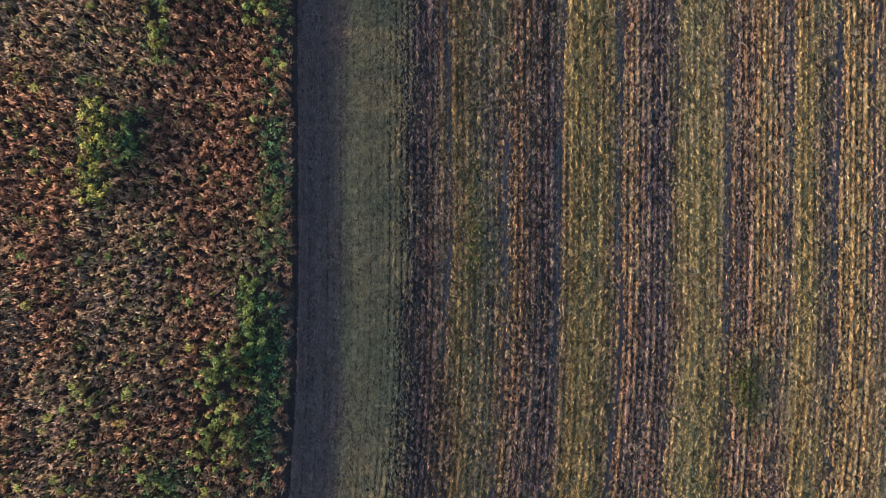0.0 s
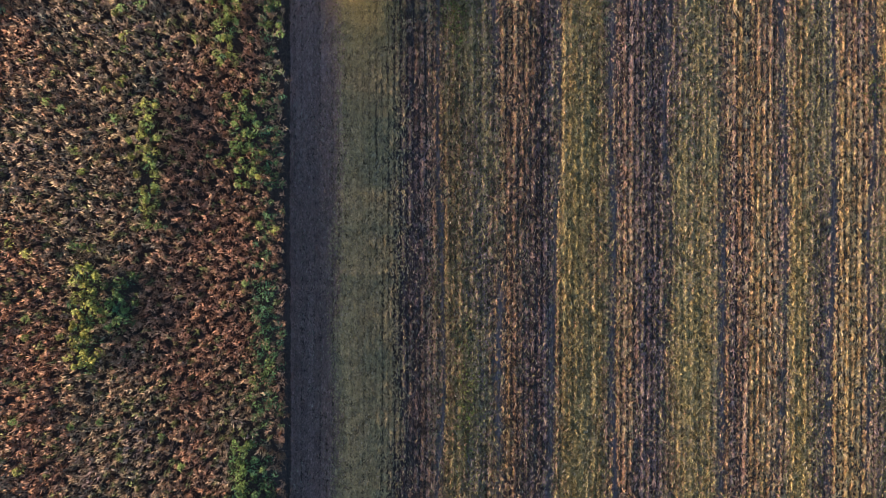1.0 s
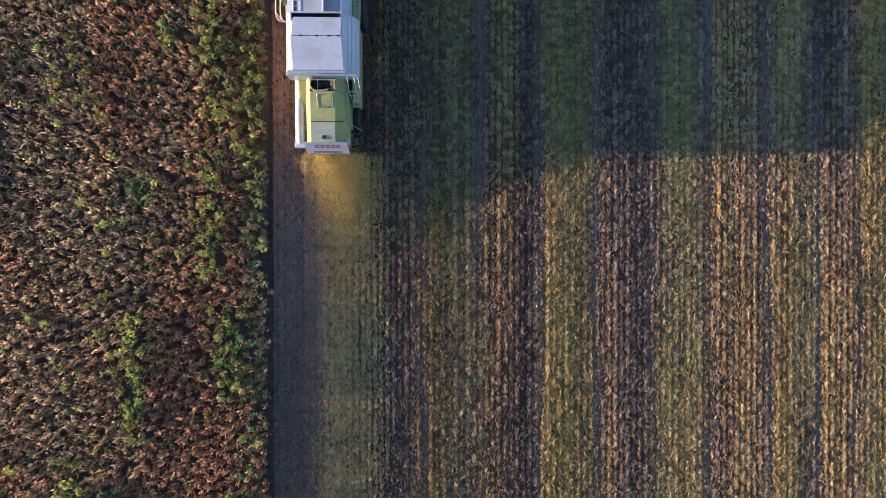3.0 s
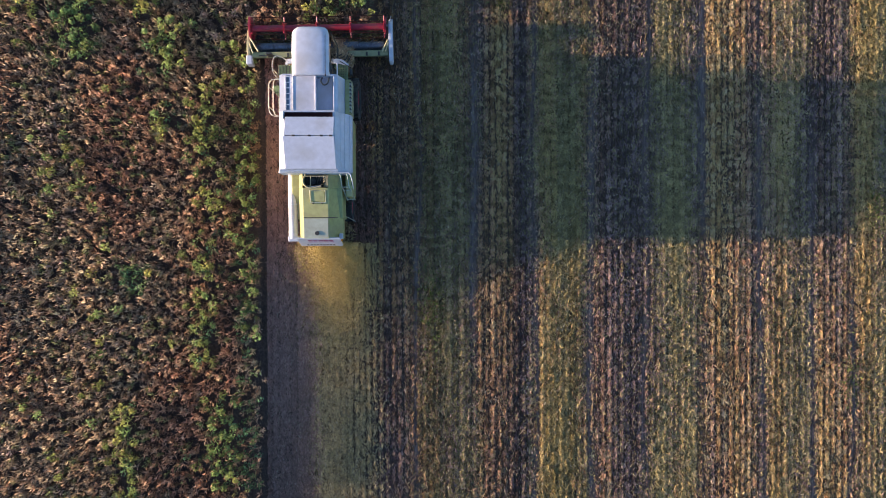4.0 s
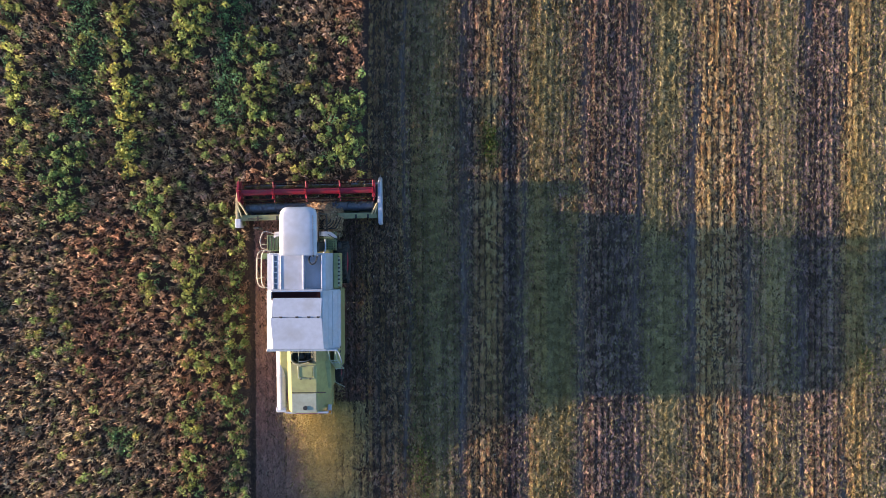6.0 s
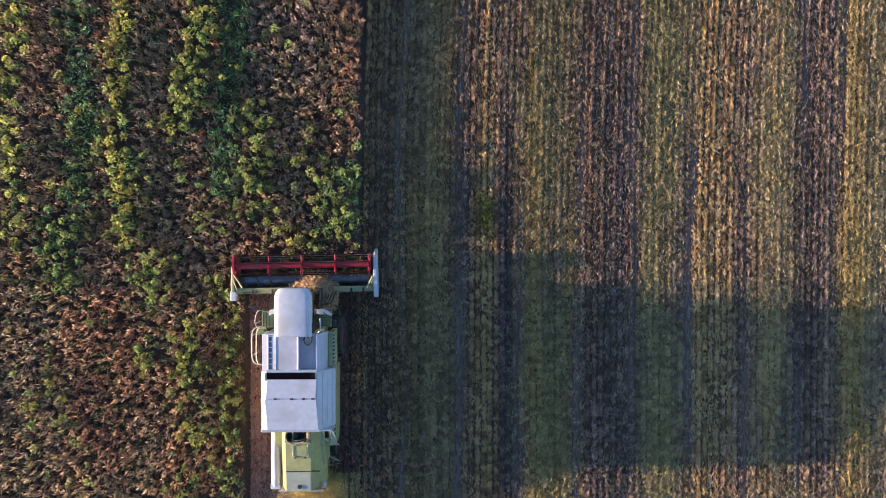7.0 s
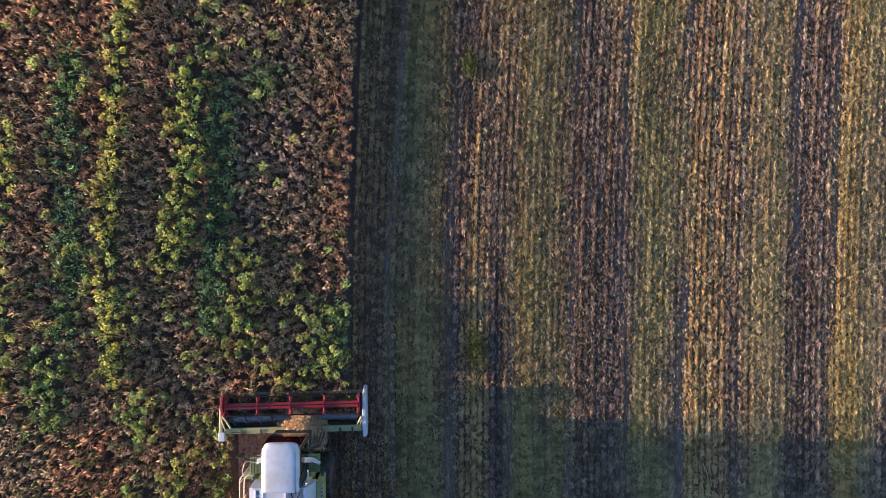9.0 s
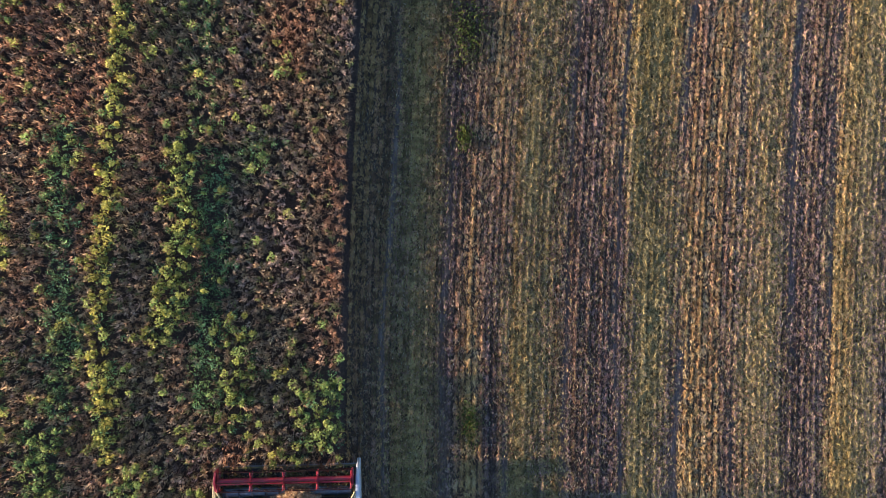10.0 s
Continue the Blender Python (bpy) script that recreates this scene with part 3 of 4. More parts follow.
def distant_stubble():
    """Coarser stubble beyond the strip that the drone follows."""
    rng = np.random.default_rng(44)
    n = 90000
    x, y = rng.uniform(-2.5, 58, n), rng.uniform(-66, 50, n)
    far = ((x > 26.9) | (y < -41.9) | (y > 22.9)) & cut_area(x, y)
    x, y = x[far], y[far]
    n = len(x)
    x = np.round(x / ROW) * ROW + rng.normal(0, 0.06, n)
    base = np.stack([x + row_shift(y), y, np.full(n, -0.03)], 1)
    along = np.stack([rng.normal(0, 0.2, n), rng.normal(0, 1.0, n), rng.uniform(0.05, 0.3, n)], 1)
    q = blades(base, along, rng.uniform(0.16, 0.34, n), rng.uniform(0.04, 0.09, n), rng, 0.5, flat=0.5)
    band = straw_cover(x, y) > 0.4
    col = np.where(band[:, None], pick([(0.34, 0.27, 0.12), (0.25, 0.21, 0.09)], [1, 1], n, rng), pick([(0.31, 0.19, 0.12), (0.22, 0.14, 0.11)], [1, 1], n, rng))
    return quads("distant_stubble", q, col, STRAW, "brown stubble rows farther out in the field", "stubble")


stubble("stubble", -2.5, 27.0, -42.0, 23.0, 31)
distant_stubble()
litter("straw_litter", -2.5, 27.0, -42.0, 23.0, 1800, 41, "loose straw and chaff scattered over the stubble")
straw_fibres("loose_straw", -2.5, 27.0, -42.0, 23.0, 55, 43)


# ---- the combine harvester ----
def part(name, bm, mat, parent, label="", smooth=False):
    """Links a bmesh as one mesh under a thing or a part."""
    me = bpy.data.meshes.new(name)
    bmesh.ops.recalc_face_normals(bm, faces=bm.faces)
    bm.to_mesh(me)
    bm.free()
    me.materials.append(mat)
    if smooth:
        for p in me.polygons:
            p.use_smooth = True
    ob = new(name, me)
    ob.parent = parent
    return tagged(ob, label)


def parts(name, bm, mat, parent, label=""):
    """Links each loose piece of a bmesh as a part of its own."""
    bm.verts.ensure_lookup_table()
    left = set(bm.verts)
    while left:
        todo, isle = [left.pop()], []
        while todo:
            v = todo.pop()
            isle.append(v)
            for e in v.link_edges:
                o = e.other_vert(v)
                if o in left:
                    left.discard(o)
                    todo.append(o)
        isle.sort(key=lambda v: v.index)
        num = {v: i for i, v in enumerate(isle)}
        faces = {f for v in isle for f in v.link_faces}
        me = bpy.data.meshes.new(name)
        me.from_pydata([v.co[:] for v in isle], [], [[num[v] for v in f.verts] for f in sorted(faces, key=lambda f: min(num[v] for v in f.verts))])
        me.materials.append(mat)
        ob = new(name, me)
        ob.parent = parent
        tagged(ob, label)
    bm.free()


def add_box(bm, x0, x1, y0, y1, z0, z1, bevel=0.02, segments=2):
    r = bmesh.ops.create_cube(bm, size=1.0, matrix=Matrix.Translation(((x0 + x1) / 2, (y0 + y1) / 2, (z0 + z1) / 2)) @ Matrix.Diagonal((abs(x1 - x0), abs(y1 - y0), abs(z1 - z0), 1)))
    if bevel:
        es = list({e for v in r["verts"] for e in v.link_edges})
        bmesh.ops.bevel(bm, geom=es, offset=bevel, segments=segments, affect="EDGES", profile=0.5)
    return bm


def box(*a, **k):
    return add_box(bmesh.new(), *a, **k)


def add_prism(bm, section, y0, y1, section2=None, bevel=0.0):
    """Extrudes an x-z outline from y0 to y1; section2 is the outline at y1 where it differs."""
    a = [bm.verts.new((x, y0, z)) for x, z in section]
    b = [bm.verts.new((x, y1, z)) for x, z in (section2 or section)]
    n = len(a)
    fs = [bm.faces.new(a), bm.faces.new(b[::-1])]
    for i in range(n):
        fs.append(bm.faces.new((a[i], b[i], b[(i + 1) % n], a[(i + 1) % n])))
    if bevel:
        bmesh.ops.bevel(bm, geom=list({e for f in fs for e in f.edges}), offset=bevel, segments=2, affect="EDGES", profile=0.5)
    return bm


def add_side(bm, outline, x0, x1, bevel=0.0):
    """Extrudes a y-z outline from x0 to x1."""
    a = [bm.verts.new((x0, y, z)) for y, z in outline]
    b = [bm.verts.new((x1, y, z)) for y, z in outline]
    n = len(a)
    fs = [bm.faces.new(a), bm.faces.new(b[::-1])]
    for i in range(n):
        fs.append(bm.faces.new((a[i], b[i], b[(i + 1) % n], a[(i + 1) % n])))
    if bevel:
        bmesh.ops.bevel(bm, geom=list({e for f in fs for e in f.edges}), offset=bevel, segments=2, affect="EDGES", profile=0.5)
    return bm


def add_rod(bm, p, q, r=0.02, sides=8, r2=None):
    p, q = Vector(p), Vector(q)
    m = Matrix.Translation((p + q) / 2) @ (q - p).to_track_quat("Z", "Y").to_matrix().to_4x4()
    bmesh.ops.create_cone(bm, cap_ends=True, segments=sides, radius1=r, radius2=r if r2 is None else r2, depth=(q - p).length, matrix=m)
    return bm


def add_pipe(bm, points, r=0.02, sides=8):
    """A bent tube through points, with mitred rings."""
    pts = [Vector(p) for p in points]
    rings = []
    for i, p in enumerate(pts):
        d = (pts[min(i + 1, len(pts) - 1)] - pts[max(i - 1, 0)]).normalized()
        u = d.orthogonal().normalized() if i == 0 else (u0 - d * u0.dot(d)).normalized()
        u0 = u
        w = d.cross(u)
        rings.append([bm.verts.new(p + r * (math.cos(2 * math.pi * k / sides) * u + math.sin(2 * math.pi * k / sides) * w)) for k in range(sides)])
    for a, b in zip(rings, rings[1:]):
        for k in range(sides):
            bm.faces.new((a[k], a[(k + 1) % sides], b[(k + 1) % sides], b[k]))
    bm.faces.new(rings[0][::-1])
    bm.faces.new(rings[-1])
    return bm


def arc(points, steps=4):
    """Rounds a polyline by cutting its corners."""
    pts = [Vector(p) for p in points]
    for _ in range(steps):
        out = [pts[0]]
        for a, b in zip(pts, pts[1:]):
            out += [a.lerp(b, 0.25), a.lerp(b, 0.75)]
        pts = out + [pts[-1]]
        if len(pts) > 60:
            break
    return pts


def lathe(profile, centre, segments=40, bm=None):
    """Turns an (x, radius) outline round the x axis at centre."""
    bm = bm or bmesh.new()
    c = Vector(centre)
    rings = [[bm.verts.new(c + Vector((x, r * math.cos(2 * math.pi * k / segments), r * math.sin(2 * math.pi * k / segments)))) for k in range(segments)] for x, r in profile]
    for a, b in zip(rings, rings[1:]):
        for k in range(segments):
            bm.faces.new((a[k], a[(k + 1) % segments], b[(k + 1) % segments], b[k]))
    return bm


def wheel(parent, x, y, radius, width, out):
    """A tyre with lugs and a dished red rim; out is +1 or -1 for the outer side."""
    w = width / 2
    prof = [(-w * 0.8, radius * 0.58), (-w, radius * 0.70), (-w, radius * 0.88), (-w * 0.8, radius * 0.96), (0, radius * 0.98), (w * 0.8, radius * 0.96), (w, radius * 0.88), (w, radius * 0.70), (w * 0.8, radius * 0.58), (-w * 0.8, radius * 0.58)]
    bm = lathe(prof, (x, y, radius))
    for k in range(20):
        a = 2 * math.pi * k / 20
        for sgn in (-1, 1):
            aa = a + (math.pi / 20 if sgn > 0 else 0)
            m = Matrix.Translation((x + sgn * w * 0.5, y + radius * 0.985 * math.cos(aa), radius + radius * 0.985 * math.sin(aa))) @ Matrix.Rotation(aa, 4, "X") @ Matrix.Rotation(radians(35 * sgn), 4, "Y")
            bmesh.ops.create_cube(bm, size=1.0, matrix=m @ Matrix.Diagonal((width * 0.52, 0.06, 0.06, 1)))
    wh = part("wheel", bm, RUBBER, parent, "black lugged tyre with red rim", smooth=False)
    r = radius * 0.585
    rim = lathe([(-out * w * 0.75, r), (out * w * 0.75, r), (out * w * 0.6, r * 0.9), (out * w * 0.15, r * 0.8), (out * w * 0.15, r * 0.35), (out * w * 0.35, r * 0.3), (out * w * 0.35, 0.01)], (x, y, radius), 32)
    part("rim", rim, RED, wh, "red steel rim", smooth=True)
    bm = bmesh.new()
    for k in range(8):
        a = 2 * math.pi * k / 8
        c = (x + out * w * 0.18, y + r * 0.52 * math.cos(a), radius + r * 0.52 * math.sin(a))
        add_rod(bm, c, (c[0] + out * 0.04, c[1], c[2]), 0.02, 6)
    parts("wheel_nut", bm, STEEL, wh)
    return wh


def roof_z(u, w):
    """Height of the cab roof at -1..1 across and along."""
    ru, rw = max(0, abs(u) - 0.75) / 0.25, max(0, w - 0.72) / 0.28
    return 3.69 + 0.035 * (1 - u * u) + 0.035 * (1 - w * w) - 0.07 * ru ** 3 - 0.12 * rw ** 3


def combine_harvester():
    root = new("combine_harvester")
    tagged(root, "white and lime green combine harvester with red reel, cutting soybeans", "combine harvester")

    # lower body, axles and side panels
    bm = add_side(bmesh.new(), [(-2.6, 0.55), (-2.6, 2.45), (-6.9, 2.45), (-8.2, 2.1), (-8.2, 0.8), (-7.0, 0.42), (-3.2, 0.42)], -0.95, 1.05, 0.04)
    body = part("body", bm, LIME, root, "lime green threshing body")
    part("front_axle", add_rod(bmesh.new(), (-1.4, -3.15, 0.86), (1.45, -3.15, 0.86), 0.16, 12), DARK, root)
    part("rear_axle", add_rod(bmesh.new(), (-1.1, -7.7, 0.55), (1.2, -7.7, 0.55), 0.10, 10), DARK, root)
    for x, out in ((1.34, 1), (-1.28, -1)):
        wheel(root, x, -3.15, 0.86, 0.56, out)
    for x, out in ((1.12, 1), (-1.0, -1)):
        wheel(root, x, -7.7, 0.55, 0.36, out)
    bm = add_side(bmesh.new(), [(-4.2, 1.0), (-4.2, 2.35), (-4.5, 2.62), (-6.9, 2.55), (-7.35, 2.3), (-7.35, 1.2), (-6.8, 0.95)], 1.20, 1.46, 0.05)
    side = part("side_panel", bm, LIME, root, "lime green side panel with dark vents")
    bm = bmesh.new()
    for k in range(13):
        y = -4.55 - 0.19 * k
        add_box(bm, 1.36, 1.468, y - 0.055, y + 0.055, 2.42 if k < 11 else 2.35, 2.615 - 0.003 * k * 2, 0.008, 1)
    parts("vent", bm, DARK, side, "dark louvred vents")
    bm = add_side(bmesh.new(), [(-2.75, 1.6), (-2.75, 2.70), (-4.12, 2.72), (-4.12, 1.6)], 1.22, 1.44, 0.03)
    fside = part("side_panel", bm, LIME, root, "lime green front side panel")
    part("grille", box(1.40, 1.455, -4.05, -2.85, 2.45, 2.728, bevel=0.006), DARK, fside, "dark grille recess")
    bm = bmesh.new()
    for k in range(8):
        add_box(bm, 1.395, 1.468, -2.90 - 0.15 * k - 0.085, -2.90 - 0.15 * k, 2.46, 2.74, 0.006, 1)
    parts("grille_slat", bm, PALE, fside, "pale grille slats")
    bm = add_side(bmesh.new(), [(-2.75, 1.75), (-2.75, 2.5), (-6.2, 2.5), (-6.4, 2.2), (-6.4, 0.9), (-4.2, 0.6), (-4.05, 1.75)], -1.16, -0.98, 0.05)
    part("side_panel", bm, LIME, root)
    part("grab_rail", add_pipe(bmesh.new(), arc([(1.44, -2.85, 2.72), (1.52, -2.85, 2.9), (1.55, -3.4, 2.95), (1.56, -4.1, 2.95), (1.5, -4.2, 2.7)], 3), 0.022), TANIRON, root)

    # front deck of the tank with radiator screen, panel and open bin
    bm = add_prism(bmesh.new(), [(-1.22, 2.45), (-1.20, 3.36), (-0.70, 3.42), (0.20, 3.42), (0.20, 3.10), (0.86, 3.10), (0.86, 3.42), (1.02, 3.36), (1.22, 2.62), (1.22, 2.45)], -2.74, -4.16)
    deck = part("engine_deck", bm, WHITE, root, "white engine deck with an open bin")
    part("bin_wall", box(0.205, 0.855, -2.80, -2.745, 3.11, 3.40, bevel=0.01), BARE, deck)
    part("bin_wall", box(0.205, 0.855, -4.155, -4.10, 3.11, 3.40, bevel=0.01), BARE, deck)
    bm = bmesh.new()
    for k in range(6):
        a = -2.835 - 0.213 * k
        add_box(bm, -0.93, -0.69, a - 0.185, a, 3.36, 3.405, 0.012, 1)
    parts("screen", bm, SCREEN, deck, "grey radiator screen cells")
    bm = bmesh.new()
    add_box(bm, -0.98, -0.93, -4.12, -2.78, 3.37, 3.428, 0.008, 1)
    add_box(bm, -0.69, -0.655, -4.12, -2.78, 3.39, 3.432, 0.008, 1)
    for k in range(7):
        a = -2.808 - 0.213 * k
        add_box(bm, -0.93, -0.69, a - 0.027, a, 3.37, 3.428, 0.006, 1)
    part("screen_frame", bm, WHITE, deck)
    bm = bmesh.new()
    add_box(bm, 0.16, 0.215, -4.15, -2.76, 3.40, 3.47, 0.01, 1)
    add_box(bm, -1.05, 0.90, -4.19, -4.11, 3.40, 3.50, 0.015, 1)
    add_box(bm, -1.10, 0.95, -2.78, -2.72, 3.36, 3.47, 0.015, 1)
    parts("rim_bar", bm, WHITE, deck)
    part("hose", add_pipe(bmesh.new(), arc([(0.42, -2.84, 3.30), (0.38, -3.0, 3.46), (0.50, -3.18, 3.5), (0.66, -3.1, 3.48), (0.70, -2.84, 3.36)], 3), 0.028), RUBBER, deck, "black hose loop")
    part("bin_lid", box(0.868, 0.89, -4.1, -2.8, 3.28, 3.45, bevel=0.008), WHITE, deck)

    # grain tank with folding covers
    bm = add_prism(bmesh.new(), [(-1.26, 2.45), (-1.22, 3.38), (-0.99, 3.52), (0.93, 3.52), (1.33, 2.98), (1.49, 2.64), (1.49, 2.45)], -4.16, -6.42, bevel=0.015)
    tank = part("grain_tank", bm, WHITE, root, "white grain tank with sloping sides")
    # Solid block, no recess: the slot's shade is put into its dark colour.
    part("tank_gap_shade", box(-0.98, 0.84, -4.49, -4.20, 3.45, 3.535, bevel=0.004), RUST, tank, "dark block painted as the shaded open slot of the grain tank")
    # White cheek added at the sun side to throw shade across the slot.
    part("slot_shade_cheek", box(-1.01, -0.985, -4.50, -4.18, 3.50, 3.74, bevel=0.006), WHITE, tank)
    bm = bmesh.new()
    for x, z in ((1.10, 3.30), (1.24, 3.11), (1.41, 2.82)):
        add_box(bm, x - 0.008, x + 0.008, -6.38, -4.2, z - 0.01, z + 0.012, 0.004, 1)
    parts("panel_seam", bm, BARE, tank)
    bm = add_side(bmesh.new(), [(-4.41, 3.715), (-4.41, 3.75), (-5.12, 3.82), (-5.12, 3.785)], -0.96, 0.93, 0.006)
    for v in bm.verts:
        v.co.x += 0.05 * (v.co.y + 5.12) / 0.71 if v.co.x < 0 else 0.03 * math.sin((v.co.y + 4.41) * 2.2)
    part("tank_cover", bm, WHITE, tank, "white folding cover, dented")
    bm = add_side(bmesh.new(), [(-5.14, 3.785), (-5.14, 3.82), (-6.36, 3.60), (-6.36, 3.565)], -1.0, 0.92, 0.006)
    for v in bm.verts:
        v.co.x += 0.06 * (-5.14 - v.co.y) / 1.22
    part("tank_cover", bm, WHITE, tank, "white folding cover, dented")
    bm = bmesh.new()
    add_side(bm, [(-4.5, 3.50), (-4.5, 3.72), (-5.12, 3.785), (-6.35, 3.565), (-6.35, 3.50)], -0.95, -0.93)
    add_side(bm, [(-4.5, 3.50), (-4.5, 3.72), (-5.12, 3.785), (-6.35, 3.565), (-6.35, 3.50)], 0.88, 0.90)
    parts("cover_skirt", bm, BARE, tank)
    bm = bmesh.new()
    for x in (-0.6, 0.0, 0.45, 0.8):
        add_box(bm, x - 0.06, x + 0.06, -5.16, -5.10, 3.80, 3.835, 0.008, 1)
    parts("hinge", bm, DARK, tank)
    bm = bmesh.new()
    add_box(bm, -1.26, 1.44, -6.50, -6.41, 2.5, 3.30, 0.01, 1)
    add_box(bm, -1.20, 1.05, -6.46, -6.36, 3.44, 3.56, 0.02, 1)
    part("tank_back", bm, BARE, tank)

    # cab
    cab = part("cab", add_side(bmesh.new(), [(-2.15, 1.75), (-2.30, 3.62), (-2.68, 3.62), (-2.68, 1.75)], -0.66, 0.80, 0.04), DARK, root, "driver's cab with large tinted panes")
    part("cab_floor", box(-0.66, 0.80, -2.66, -1.12, 1.25, 1.70, bevel=0.04), DARK, cab)
    part("pane", add_side(bmesh.new(), [(-1.10, 1.86), (-1.02, 2.6), (-1.06, 3.56), (-1.075, 3.56), (-1.035, 2.6), (-1.115, 1.86)], -0.64, 0.78), GLASS, cab, "tinted windscreen")
    part("pane", box(0.785, 0.80, -2.34, -1.14, 1.86, 3.56, bevel=0.003), GLASS, cab, "tinted side pane")
    part("pane", box(-0.66, -0.645, -2.34, -1.14, 1.86, 3.56, bevel=0.003), GLASS, cab, "tinted side pane")
    bm = box(-0.18, 0.32, -2.2, -1.75, 2.15, 2.32, bevel=0.05)
    add_box(bm, -0.18, 0.32, -2.30, -2.16, 2.2, 2.95, 0.05)
    add_box(bm, -0.08, 0.22, -2.1, -1.85, 1.85, 2.18, 0.02)
    part("driver_seat", bm, RUBBER, cab, "black empty driver's seat")
    bm = add_rod(bmesh.new(), (0.07, -1.35, 1.85), (0.07, -1.5, 2.55), 0.04)
    add_pipe(bm, [(0.07 + 0.2 * math.cos(k * math.pi / 6), -1.5 + 0.19 * math.sin(k * math.pi / 6), 2.56 + 0.06 * math.sin(k * math.pi / 6)) for k in range(13)], 0.018, 6)
    part("steering_wheel", bm, RUBBER, cab)
    bm = bmesh.new()
    bmesh.ops.create_grid(bm, x_segments=14, y_segments=18, size=1.0)
    for v in bm.verts:
        u, w = v.co.x, v.co.y
        taper = 0.705 - 0.015 * max(0, w)
        round_w = max(0, w - 0.72) / 0.28
        v.co = Vector((0.03 + u * taper * (1 - 0.02 * round_w) - (0.03 if w > 0 else 0) * u * round_w * 2, -1.89 + 0.92 * w - 0.07 * round_w * u ** 6, roof_z(u, w)))
    ext = bmesh.ops.extrude_face_region(bm, geom=bm.faces[:])
    for g in ext["geom"]:
        if isinstance(g, bmesh.types.BMVert):
            g.co.z = 3.50
    part("cab_roof", bm, WHITE, cab, "white rounded cab roof", smooth=True)
    bm = bmesh.new()
    for x in (0.60,):
        add_pipe(bm, [(x, -1.30 - 0.15 * k, roof_z((x - 0.03) / 0.705, (-1.30 - 0.15 * k + 1.89) / 0.92) + 0.004) for k in range(11)], 0.009, 6)
        add_box(bm, x - 0.02, x + 0.02, -2.86, -2.80, 3.62, 3.76, 0.006, 1)
    parts("roof_seam", bm, DARK, cab)
    bm = bmesh.new()
    for x in (-0.68, 0.82):
        for y in (-1.2, -2.6):
            add_rod(bm, (x, y, 1.9), (x * 0.97, y, 3.55), 0.035)
    parts("cab_post", bm, DARK, cab)
    part("door_rail", add_pipe(bmesh.new(), arc([(0.86, -2.75, 3.0), (0.98, -2.65, 3.1), (0.95, -2.2, 3.0)], 3), 0.03), WHITE, cab)

    # platforms, steps, rails and mirrors by the cab
    bm = box(0.74, 1.26, -2.64, -1.90, 1.93, 2.0, bevel=0.01)
    pr = part("platform", bm, GRID, root, "green perforated step plate")
    bm = bmesh.new()
    for i in range(5):
        for j in range(7):
            add_rod(bm, (0.80 + 0.095 * i, -2.58 + 0.1 * j, 2.0), (0.80 + 0.095 * i, -2.58 + 0.1 * j, 2.012), 0.024, 6)
    tagged(part("tread_stud", bm, DARK, pr), kind="stuff")
    pl = part("platform", box(-1.52, -0.70, -2.66, -2.02, 1.93, 2.0, bevel=0.01), GRID, root, "green perforated step plate")
    bm = bmesh.new()
    for i in range(6):
        add_box(bm, -1.49 + 0.13 * i, -1.46 + 0.13 * i, -2.63, -2.05, 2.0, 2.02, 0.004, 1)
    parts("tread_bar", bm, DARK, pl)
    bm = bmesh.new()
    add_pipe(bm, arc([(-1.50, -2.6, 2.0), (-1.56, -2.55, 2.9), (-1.58, -2.2, 2.95), (-1.46, -1.84, 2.9), (-1.08, -1.98, 2.85), (-1.08, -2.02, 2.0)], 3), 0.017)
    add_pipe(bm, [(-1.55, -2.4, 2.0), (-1.57, -2.4, 2.9)], 0.02)
    part("handrail", bm, CREAM, root, "cream tube handrail")
    for sx, reach in ((1, 1.36), (-1, 1.16)):
        bm = bmesh.new()
        plan = [(0.70, -2.06), (0.70, -1.90), (0.92, -1.88), (1.12, -1.92), (reach, -2.10), (reach - 0.04, -2.15), (1.02, -2.08)]
        low = [bm.verts.new((sx * x, y, 2.46 - 0.10 * (x - 0.7))) for x, y in plan]
        high = [bm.verts.new((sx * x, y, 2.54 - 0.10 * (x - 0.7))) for x, y in plan]
        bm.faces.new(low)
        bm.faces.new(high)
        for i in range(len(plan)):
            j = (i + 1) % len(plan)
            bm.faces.new((low[i], low[j], high[j], high[i]))
        bmesh.ops.recalc_face_normals(bm, faces=bm.faces)
        bmesh.ops.bevel(bm, geom=bm.edges[:], offset=0.015, segments=2, affect="EDGES")
        part("lamp_wing", bm, WHITE, root, "white tapered lamp wing")
    bm = bmesh.new()
    add_rod(bm, (-1.1, -2.0, 2.6), (-1.75, -1.75, 2.75), 0.018)
    add_box(bm, -1.85, -1.62, -1.80, -1.72, 2.35, 2.85, 0.03, 2)
    part("mirror", bm, DARK, root, "dark rear-view mirror")
    bm = bmesh.new()
    add_rod(bm, (1.0, -2.0, 2.6), (1.50, -2.3, 2.62), 0.014)
    add_box(bm, 1.40, 1.50, -2.56, -2.32, 2.30, 2.66, 0.03, 2)
    part("mirror", bm, DARK, root, "dark rear-view mirror")

    # steps and rails on the crop side
    bm = bmesh.new()
    for x, dz in ((-1.86, 0.0), (-1.66, 0.1)):
        add_pipe(bm, arc([(-1.32, -2.66, 2.2 + dz), (x, -2.62, 2.25 + dz), (x, -3.3, 2.3 + dz), (x - 0.01, -4.1, 2.25 + dz), (-1.32, -4.12, 2.2 + dz)], 3), 0.019)
    for y in (-2.95, -3.75):
        add_rod(bm, (-1.86, y, 2.28), (-1.84, y, 1.2), 0.022)
    part("side_rail", bm, CREAM, root, "cream tube guard rail")
    bm = bmesh.new()
